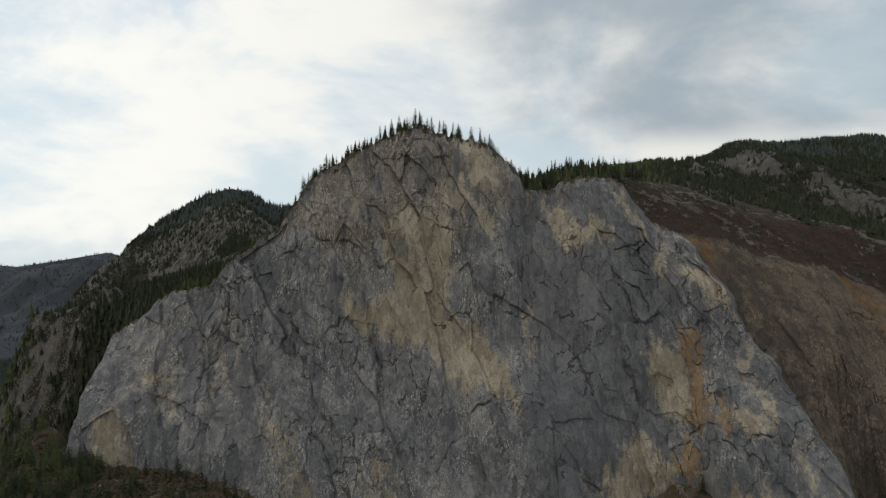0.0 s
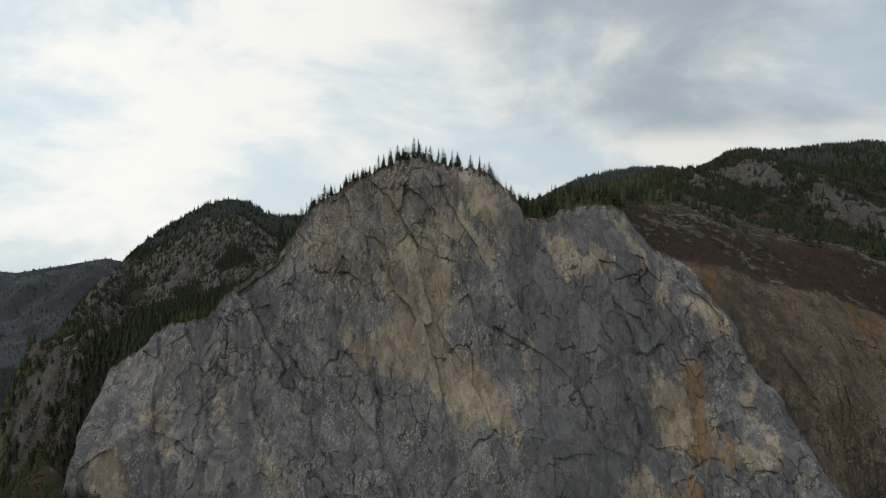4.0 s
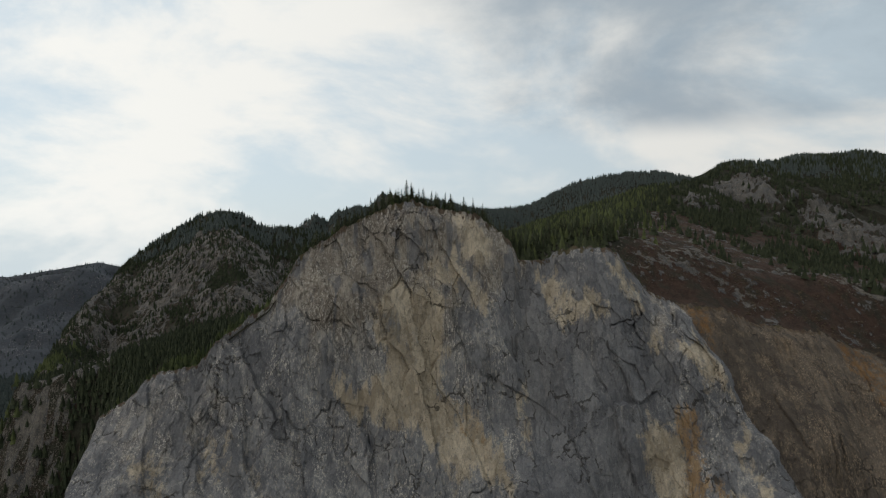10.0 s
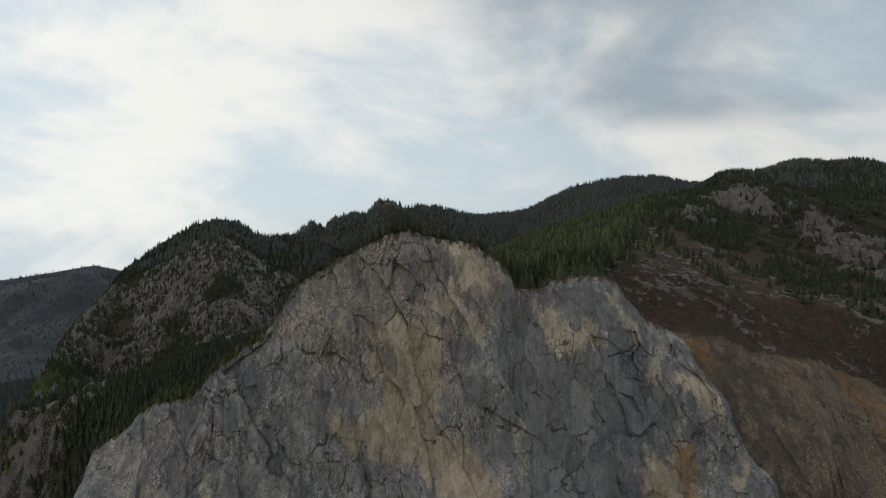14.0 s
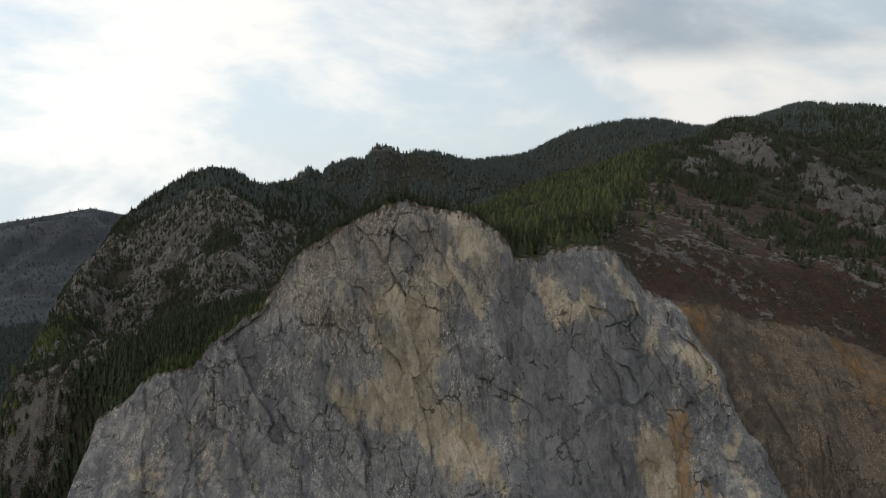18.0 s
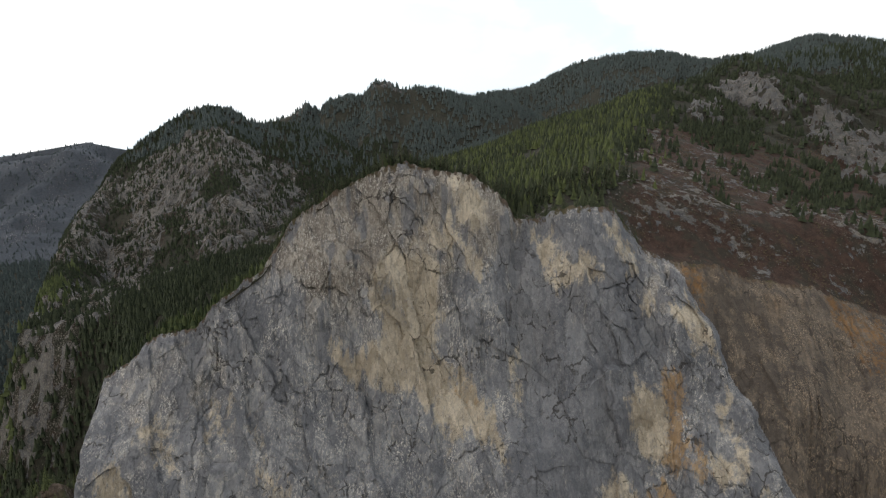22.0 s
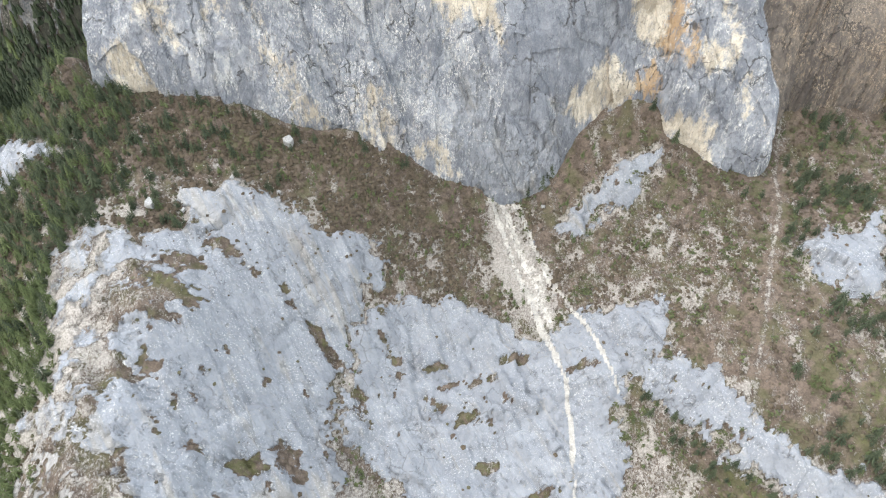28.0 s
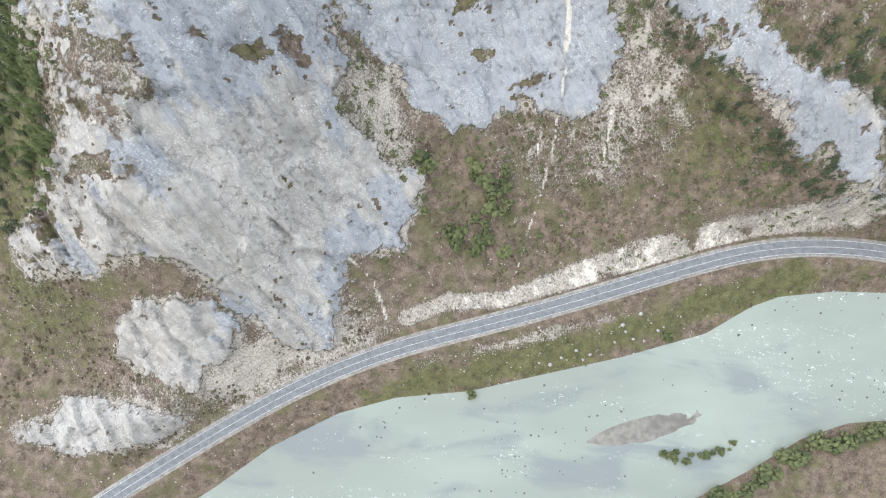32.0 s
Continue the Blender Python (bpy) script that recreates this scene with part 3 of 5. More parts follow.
# ---- the great face ----
# Open joints and ledges that show as dark lines: x, z and depth.
CRACKS = [
    [(-113, -18, 2.0), (-109, -25, 2.4), (-111, -41, 2.4), (-107, -47, 2.0), (-95, -42, 1.4)],
    [(-82, -30, 2.6), (-75, -33, 3.2), (-73, -41, 3.0), (-68, -46, 2.6), (-61, -48, 1.6)],
    [(-59, -41, 2.8), (-52, -39, 2.6), (-50, -33, 1.4)],
    [(-114, -78, 1.4), (-117, -64, 2.2), (-112, -54, 2.0), (-111, -41, 1.6)],
    [(-77, -65, 1.4), (-70, -75, 2.0), (-61, -79, 1.4)],
    [(-72, 10, 1.8), (-62, 4, 2.8), (-46, 4, 3.0), (-42, -2, 2.0), (-41, -11, 1.4)],
    [(-24, 19, 1.8), (-17, 26, 2.4), (-8, 31, 1.4)],
    [(-8, 38, 1.6), (-3, 31, 2.0)],
    [(9, 31, 1.6), (17, 29, 2.8), (15, 37, 1.6)],
    [(70, 17, 1.2), (66, 5, 1.6)],
]
CRACKS_LOW = [
    [(13, -79, 2.0), (18, -73, 4.0), (22, -71.5, 4.4), (26, -74, 2.4)],
    [(-6, -114, 1.4), (-3, -103, 2.2), (3, -93, 2.4), (11, -89, 1.8), (14, -79, 1.6)],
    [(-15, -88, 1.2), (-11, -101, 1.8), (-5, -107, 2.2)],
    [(-60, -84, 2.0), (-52, -98, 3.0), (-49, -112, 2.8), (-48, -121, 2.0)],
    [(-41, -80, 1.6), (-43, -96, 2.2)],
    [(25, -86, 1.2), (31, -101, 1.8), (32, -109, 1.8), (37, -122, 1.2)],
    [(54, -138, 2.0), (60, -123, 2.2), (65, -109, 1.4)],
    [(-16, -110, 2.0), (-15, -128, 2.4)],
    [(-34, -109, 2.0), (-33, -126, 2.4)],
    [(-33, -40, 1.0), (-34, -58, 1.4)],
    [(-19, -54, 1.0), (-19, -77, 1.4)],
]
CRACKS_EAST = [
    [(88, -12, 2.0), (90, 0, 2.4), (99, 1, 2.8), (107, 4, 2.2)],
    [(98, -10, 2.0), (109, -15, 2.4)],
    [(115, 10, 2.4), (115, 1, 2.4), (114, -20, 1.8)],
    [(128, 8, 5.0), (127, 0, 5.0), (126, -6, 3.0)],
    [(114, -33, 2.6), (119, -42, 3.0), (120, -49, 2.2)],
    [(137, -34, 2.0), (138, -42, 2.4), (133, -48, 2.0)],
    [(117, -87, 2.0), (120, -82, 3.6), (125, -81, 3.4), (127, -87, 3.6), (134, -92, 2.4)],
    [(136, -87, 2.6), (145, -84, 3.2), (152, -86, 2.8), (156, -97, 2.0)],
    [(89, -44, 1.6), (92, -67, 1.4)],
    [(136, -75, 2.0), (144, -73, 2.4), (145, -68, 1.4)],
]
# Patches of colour on the face, as closed outlines of x and z: buff where slabs have peeled off, rust below springs, pale where the rock is fresh.
BUFF = [
    (0.95, [(-23, 20), (-7, 25), (4, 13), (4, -5), (2, -25), (11, -42), (31, -54), (35, -73), (28, -72), (15, -69), (8, -77), (6, -64), (-5, -52), (-18, -41), (-29, -43), (-47, -40), (-52, -24), (-36, -29), (-21, -12), (-33, -2), (-30, 13)]),
    (1.0, [(6, 55), (19, 52), (28, 40), (25, 30), (18, 36), (11, 44)]),
    (0.75, [(-5, 36), (11, 36), (21, 25), (30, 20), (29, 10), (24, 9), (16, 19), (4, 22), (-3, 26)]),
]
BUFF_EAST = [
    (0.8, [(51, 21), (66, 28), (70, 20), (67, 12), (75, 16), (88, 17), (88, 3), (69, -1), (60, 6)]),
    (0.9, [(95, 31), (100, 30), (110, 11), (105, 7), (97, 20)]),
    (0.75, [(110, -3), (116, -8), (114, -18), (108, -14)]),
    (1.0, [(125, -8), (137, -12), (144, -32), (135, -27), (128, -19)]),
    (0.95, [(99, -44), (119, -46), (119, -86), (110, -84), (104, -74), (97, -54)]),
    (0.8, [(130, -80), (139, -73), (152, -72), (151, -86), (136, -87)]),
    (0.9, [(91, -84), (103, -92), (110, -101), (87, -121), (70, -112), (82, -99)]),
    (1.0, [(112, -112), (137, -106), (148, -116), (150, -134), (143, -128), (128, -132), (130, -120), (116, -122)]),
]
BUFF_LOW = [
    (0.8, [(144, -45), (149, -45), (151, -74), (146, -74)]),
    (0.8, [(156, -91), (160, -90), (165, -102), (160, -102)]),
    (0.9, [(-163, -77), (-150, -76), (-133, -101), (-139, -108), (-157, -94)]),
    (0.6, [(-148, -55), (-131, -57), (-121, -78), (-130, -77), (-143, -64)]),
    (0.42, [(-115, -54), (-98, -49), (-95, -70), (-107, -71)]),
    (0.5, [(-91, -58), (-80, -72), (-66, -88), (-51, -120), (-67, -122), (-76, -105), (-84, -84)]),
    (0.8, [(-8, -125), (8, -124), (13, -144), (5, -142)]),
    (0.45, [(-40, -96), (-20, -96), (-17, -130), (-40, -126)]),
    (0.5, [(40, -30), (46, -30), (48, -58), (42, -58)]),
]
RUST = [
    (0.78, [(120, -37), (129, -40), (128, -68), (131, -84), (124, -82), (116, -87), (119, -61)]),
    (0.95, [(109, -94), (120, -94), (121, -105), (106, -107)]),
    (0.6, [(223, -12), (243, -18), (234, -46), (225, -32)]),
    (0.5, [(238, -24), (262, -28), (252, -60), (238, -48)]),
    (0.6, [(136, 10), (150, 6), (149, -14), (143, -16), (139, 2)]),
    (0.3, [(13, -40), (27, -54), (25, -62), (12, -58)]),
]
PALE = [
    (0.75, [(11, -92), (25, -90), (34, -110), (56, -127), (58, -150), (22, -150), (15, -118)]),
    (0.6, [(11, -7), (31, -5), (35, -24), (15, -24)]),
    (0.55, [(-30, 6), (-20, 10), (-16, -6), (-28, -4)]),
    (0.5, [(60, -100), (76, -96), (70, -128), (58, -128)]),
]
# Where the grey face ends against the tan quarried wall: z, x.
WALL_EDGE = [(-150, 186), (-105, 179), (-91, 174), (-72, 167), (-54, 159), (-38, 154), (-13, 144), (1, 139), (8, 131), (40, 118)]


def patches(rows, x, z, edge):
    out = np.zeros_like(x)
    for strength, outline in rows:
        out = np.maximum(out, 0.9 * strength * in_outline(outline, x, z, edge))
    return out


def great_face():
    xs = spaced((-196, 205, 0.55), (205, 262, 0.8), (262, 360, 2.0))
    s = np.linspace(0, 1, 330)
    x, s = np.meshgrid(xs, s)
    held = np.maximum(x, -171)
    foot_y, foot_z = line(FOOT, held, 1), line(FOOT, held, 2) - 14
    crest_y, crest_z = crest_at(held)
    z = foot_z + (crest_z - foot_z) * s
    wavy = z + 9 * fbm(x / 45, z / 45, z * 0, 2, 50)
    run = sum(line(PROFILE, wavy + k) for k in (-20, -10, 0, 10, 20)) / 5
    y = run + (foot_y - 4 - line(PROFILE, foot_z)) * (1 - s) ** 1.5 + (crest_y - line(PROFILE, crest_z)) * s ** 3
    hold = smooth(0, 0.05, 1 - s)
    wrap = np.maximum(-170 - x, 0)
    east = smooth(165, 190, x)
    # bays and ribs, then planar blocks with open joints, then fine ledges
    flat = z * 0
    edge_x = np.interp(z, *np.array(WALL_EDGE, float).T) + 2.0 * fbm(x * 0, z / 11, flat, 3, 46)
    out = 5.0 * fbm(x / 46, flat + 3.0, z / 80, 2, 1) + 0.6 * fbm((x + 0.25 * z) / 12, flat, z / 40, 2, 2)
    own, joint, lean = facets((x + 0.3 * z + 1.3 * fbm(x / 11, z / 14, flat, 3, 5)) / 17, (z + 2 * fbm(x / 13, z / 13, flat, 3, 6)) / 36, 3)
    out = out + (1 - 0.85 * east) * ((own - 0.5) * 2.2 + lean * 3.4) - 0.5 * (1 - smooth(0.0, 0.025, joint)) * smooth(-0.2, 0.3, value_noise(x / 9, z / 12, flat, 17))
    blocky = blobs([(112, -22, 26, 34, 0, 1.0), (-92, -40, 40, 26, 0, 0.7), (-58, 8, 30, 20, 30, 0.5), (138, -70, 24, 44, 0, 0.8), (10, 40, 40, 22, 0, 0.5), (-30, -100, 40, 26, 0, 0.5)], x, z, flat, 0.6)
    own, joint, lean = facets((x + 0.26 * z + 0.7 * fbm(x / 5, z / 7, flat, 3, 8)) / 7.5, (z + 1.3 * fbm(x / 7, z / 6, flat, 3, 18)) / 15, 9)
    open_joint = (1 - smooth(0.0, 0.05, joint)) * smooth(0.0, 0.4, value_noise(x / 5, z / 7, flat, 119))
    out = out + (0.25 + 0.75 * blocky) * (1 - 0.7 * east) * ((own - 0.5) * 1.5 + lean * 2.0 - (0.7 + 1.1 * blobs([(116, -18, 26, 30, 0, 1.0)], x, z, flat, 0.5)) * blocky * open_joint)
    own, joint, lean = facets((x - 0.15 * z + 0.5 * fbm(x / 2, z / 3, flat, 2, 38)) / 2.8, (z + fbm(x / 3, z / 2.5, flat, 2, 39)) / 6.0, 37)
    rough = smooth(-0.3, 0.6, value_noise(x / 30, z / 38, flat, 28))
    out = out + (0.3 + 0.7 * rough + 0.3 * blocky) * ((own - 0.5) * 0.4 + lean * 0.7)
    out = out + 0.4 * np.abs(fbm((x + 0.2 * z) / 3.0, flat + 6, z / 22, 3, 120)) * (1 - east)
    flute = smooth(34, 50, x) * (1 - smooth(88, 104, x)) * smooth(8, -25, z)
    out = out + (0.35 + 0.9 * flute) * np.sqrt(np.abs(fbm((x + 0.14 * z) / 9, flat + 4, z / 90, 3, 22)) + 0.003) + 2.0 * east * np.abs(fbm((x - 0.1 * z) / 3.4, flat, z / 50, 3, 24))
    for crack in CRACKS + CRACKS_LOW + CRACKS_EAST:
        d, depth = to_polyline(crack, x + 1.6 * fbm(x / 5, z / 5, flat, 3, 15), z + 1.6 * fbm(x / 5, z / 5, flat, 3, 14))
        out = out - depth * 0.75 * np.exp(-(d / 0.5) ** 2) * smooth(-0.5, 0.2, value_noise(x / 5, z / 5, flat, 16))
    # the buttress stands forward of the quarried wall
    out = out + 7 * (1 - smooth(-5, 1.5, x - edge_x)) * smooth(95, 135, x) * smooth(0, 0.2, 1 - s)
    y = y - out * hold * (1 - 0.5 * smooth(0, 8, wrap)) + 1.9 * wrap
    x2 = x + 0.85 * wrap + 0.5 * fbm(x / 5, z / 5, z * 0, 2, 31) * hold
    z2 = z + (1.0 - hold) * 0 + 1.6 * smooth(0.9, 1.0, s) * np.abs(fbm(x / 4, z * 0, z * 0, 3, 33))
    zero = np.zeros_like(x)
    wx, wz = x + 3.2 * fbm(x / 7, z / 12, flat, 4, 41, 0.6), z + 5.0 * fbm(x / 5, z / 18, flat, 4, 42, 0.6)
    pale = patches(PALE, wx, wz, 4.0)
    tint = (patches(BUFF + BUFF_EAST + BUFF_LOW, wx, wz, 5.0), patches(RUST, wx, wz, 5.0), pale)
    brow = in_outline([(-86, 12), (-58, 46), (-34, 62), (6, 66), (36, 52), (40, 22), (12, 12), (-20, 14), (-40, 4), (-62, 6)], wx, wz, 9.0)
    warm = np.clip(0.6 * brow + 0.2 + 0.3 * fbm(x / 24, z / 40, flat, 4, 48) + 0.2 * smooth(-60, 20, z), 0, 1)
    ledge = 0.55 * smooth(0.965, 1.0, s)
    scrub = 0.75 * smooth(228, 250, x) * (z < -60) * smooth(-0.3, 0.3, fbm(x / 10, z / 10, flat, 3, 45))
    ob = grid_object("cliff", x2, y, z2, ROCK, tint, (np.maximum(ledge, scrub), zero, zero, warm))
    ob.data.materials.append(BROWN_ROCK)
    slick = np.clip(smooth(26, 52, x) * (1 - 0.6 * smooth(96, 120, x)) * (1 - east) + 0.35 * smooth(-60, -95, x), 0, 1) * smooth(48, 20, z)
    ob.data.attributes.new("slick", "FLOAT", "POINT").data.foreach_set("value", slick.ravel().astype(np.float32))
    wall = (x > edge_x)[:-1, :-1]
    ob.data.polygons.foreach_set("use_smooth", np.zeros(wall.size, bool))
    ob.data.polygons.foreach_set("material_index", wall.ravel().astype(np.int32))
    return tagged(ob, "sheer grey limestone cliff with ochre and rust stains", "cliff", kind="structure")


great_face()


# ---- slopes in front: talus, slabs, road bench, river bed ----
CRAG = [(-167, 205), (-150, 215), (-128, 211), (-112, 222), (-112, 238), (-91, 248), (-75, 241), (-57, 233), (-35, 241), (-27, 230), (-35, 212), (-43, 175), (-43, 113), (-30, 99), (-24, 86), (-4, 81), (-3, 61), (-9, 40), (-31, 37), (-42, 34), (-42, 5), (-45, -15), (-70, -9), (-84, 3), (-115, 34), (-157, 23), (-197, 20), (-205, 33), (-186, 51), (-154, 78), (-141, 85), (-148, 103), (-144, 120), (-170, 128), (-161, 130), (-143, 139), (-146, 155)]
SLAB = [(-33, 211), (0, 219), (27, 217), (41, 205), (58, 200), (70, 201), (84, 209), (110, 208), (120, 194), (108, 174), (94, 174), (94, 150), (92, 127), (92, 116), (72, 110), (55, 111), (43, 116), (28, 104), (11, 108), (-4, 116), (-16, 127), (-31, 145), (-42, 150)]
LOWER_ROCK = [(-151, -2), (-133, 12), (-113, 14), (-88, 4), (-91, -7), (-100, -20), (-114, -31), (-143, -25), (-159, -19)]
CRAG_FOOT = [(-111, 34), (-84, 10), (-46, -11), (-41, 28), (-36, 51), (-5, 67), (-18, 81), (-39, 79), (-60, 60)]
ROADSIDE_ROCK = [(-214, -60), (-186, -45), (-140, -40), (-122, -51), (-135, -67), (-182, -71)]
BARE_EARTH = [[(-150, 176), (-116, 185), (-99, 180), (-119, 166), (-143, 161)], [(-144, 116), (-121, 120), (-102, 110), (-110, 97), (-133, 97)], [(-148, 82), (-122, 72), (-127, 56), (-166, 71)]]
GULLY = [(94, 178), (113, 175), (141, 161), (148, 140), (168, 126), (194, 114), (212, 105), (229, 68), (206, 76), (177, 96), (147, 124), (115, 156)]
EAST_ROCK = [(178, 215), (196, 230), (223, 238), (206, 192), (194, 201), (180, 205)]
ALCOVE_ROCK = [(73, 256), (88, 272), (108, 280), (120, 284), (122, 272), (99, 259), (81, 249)]
WEST_ROCK = [(-275, 354), (-204, 273), (-179, 258), (-180, 251), (-208, 247)]
POCKETS = [(-109, 182, 9, 5, 0, 1), (-107, 199, 6, 3, 0, 0.8), (-88, 209, 12, 2.5, -30, 0.9), (-130, 169, 9, 7, 0, 0.5), (-123, 146, 12, 7, 0, 0.8), (-133, 108, 12, 9, 0, 0.9), (-119, 102, 8, 6, 0, 0.7), (-77, 122, 5, 3, 20, 1), (-66, 199, 9, 3, -50, 0.9),
           (-52, 186, 13, 3, -45, 0.95), (-40, 172, 8, 3.5, -45, 1), (-20, 189, 6, 2.2, -25, 0.9), (-14, 182, 5, 2, 10, 0.9), (0, 186, 9, 1.8, 8, 0.8), (2, 170, 6, 2.2, -35, 0.9), (18, 162, 6, 2.5, 30, 0.9), (10, 178, 5, 2, 20, 0.8)]
POCKETS += [(26, 180, 6, 2.2, 15, 0.9), (45, 190, 10, 2.2, 6, 0.8), (72, 181, 6, 2, 10, 0.8), (30, 140, 6, 2.2, 5, 1), (52, 126, 11, 2.6, 18, 0.9), (-108, 151, 3, 2, 0, 0.9), (-72, 161, 2.4, 3, 0, 0.9), (-60, 130, 3, 6, 30, 0.7), (-125, 92, 8, 6, 0, 0.5), (-185, 31, 11, 3, 0, 0.5), (-131, 67, 10, 4, 0, 0.6), (-35, 166, 3, 9, 20, 0.6)]
CHUTES = [([(31, 281), (43, 250), (56, 212), (68, 176), (69, 141), (69, 120)], 1.7), ([(45, 280), (66, 228), (83, 195), (91, 167)], 1.1), ([(37, 280), (51, 250), (63, 211)], 8.0), ([(68, 112), (66, 88)], 0.9), ([(66, 88), (56, 53), (49, 24), (46, 12)], 0.6), ([(-42, 39), (-26, 23), (-17, 0)], 0.8), ([(61, 111), (58, 91)], 0.6), ([(95, 113), (92, 85)], 0.8)]
TRACK = [(189, 303), (176, 245), (162, 211), (149, 167), (145, 144)]
CUT_BANK = [(-8, 4), (15, 13), (45, 15), (74, 26), (119, 41), (163, 54), (205, 63), (230, 66)]
SCREE = [(47, 240, 14, 42, 18, 1.0), (-150, 165, 26, 66, 0, 0.9), (-150, -10, 70, 55, 0, 0.28), (-72, -14, 60, 16, 28, 0.8), (103, 120, 24, 52, 0, 0.6), (-80, 236, 60, 16, 0, 0.55), (-128, 112, 22, 30, 0, 0.45), (70, 92, 30, 22, 0, 0.45), (-24, 112, 16, 34, 20, 0.75),
         (115, 226, 66, 44, 0, 0.46), (-10, 232, 50, 22, 0, 0.42), (110, 50, 80, 14, 15, 0.22), (-120, -30, 70, 30, 25, 0.45), (-60, -25, 60, 8, 30, 0.6), (-130, 60, 40, 30, 0, 0.4), (60, -5, 50, 4, 15, 0.6)]
TURF = [(60, -18, 80, 11, 15, 1.0), (150, 12, 70, 10, 18, 1.0), (20, 66, 34, 32, 0, 0.12), (-185, 120, 40, 110, 0, 0.75), (215, 150, 40, 50, 0, 0.6), (250, -100, 120, 50, 0, 0.35), (140, 110, 30, 40, 0, 0.6), (-200, 0, 40, 40, 0, 0.5)]


def near_line(points, x, y, half):
    d, _ = to_polyline([(a, b, 0) for a, b in points], x, y)
    return 1 - smooth(0.5 * half, 1.5 * half, d)


# Open clefts in the slabs: x, y, depth.
CLEFTS = [
    [(-146, 60, 2.0), (-128, 46, 4.0), (-111, 33, 5.0), (-92, 14, 4.0), (-72, -2, 2.5)],
    [(-72, 206, 1.5), (-60, 196, 3.0), (-48, 184, 3.0), (-36, 168, 3.5), (-31, 152, 2.5), (-30, 130, 2.0)],
    [(-100, 152, 1.0), (-84, 136, 2.0), (-66, 112, 2.0), (-58, 92, 2.5)],
    [(-64, 82, 2.0), (-50, 88, 2.5), (-38, 84, 1.5)],
    [(-24, 190, 1.2), (-6, 184, 2.0), (14, 182, 1.6), (40, 190, 1.2)],
    [(-12, 172, 1.0), (4, 166, 2.0), (22, 160, 1.4)],
]


def slope_relief(x, y, rock):
    """Bedded slabs that dip across the slope, with steps and joints, and soft hummocks elsewhere."""
    flat = x * 0
    u, v = x + 0.62 * y, y - 0.55 * x
    own, joint, lean = facets((u + 6 * fbm(x / 16, y / 16, flat, 2, 5)) / 24, (v + 8 * fbm(x / 18, y / 18, flat, 2, 6)) / 44, 53)
    big = 2.4 * (own - 0.5) + 3.6 * lean - 1.4 * (1 - smooth(0, 0.035, joint))
    own, joint, lean = facets((u + 3 * fbm(x / 6, y / 6, flat, 2, 7)) / 8, (v + 4 * fbm(x / 9, y / 9, flat, 2, 8)) / 19, 54)
    big = big + 0.5 * (own - 0.5) + 0.8 * lean - 0.5 * (1 - smooth(0, 0.05, joint)) + 0.3 * fbm(x / 3.4, y / 4, flat, 3, 58)
    dip = (u + 7 * fbm(x / 22, y / 22, flat, 3, 59)) / 21
    big = big + (1.3 + 1.6 * smooth(120, 60, y)) * (dip - np.floor(dip)) * smooth(-0.3, 0.4, fbm(x / 30, y / 30, flat, 2, 60) + 0.2)
    big = big + 2.2 * (1 - np.abs(fbm(u / 12, v / 55, flat + 2, 3, 57))) ** 2
    for cleft in CLEFTS:
        d, depth = to_polyline(cleft, x + 2.5 * fbm(x / 7, y / 7, flat, 3, 62), y + 2.5 * fbm(x / 7, y / 7, flat, 3, 63))
        big = big - depth * np.exp(-(d / 1.3) ** 2)
    return rock * (2.0 + big) + (1 - rock) * (0.9 * fbm(x / 8, y / 10, flat, 4, 61))


GROUND_X = spaced((-2600, -900, 170), (-900, -330, 30), (-330, -235, 6), (-235, 262, 1.25), (262, 400, 6), (400, 1000, 40), (1000, 2601, 200))
GROUND_Y = spaced((-2600, -700, 190), (-700, -180, 26), (-180, -112, 5), (-112, 330, 1.25), (330, 420, 10), (420, 1000, 60), (1000, 3001, 250))


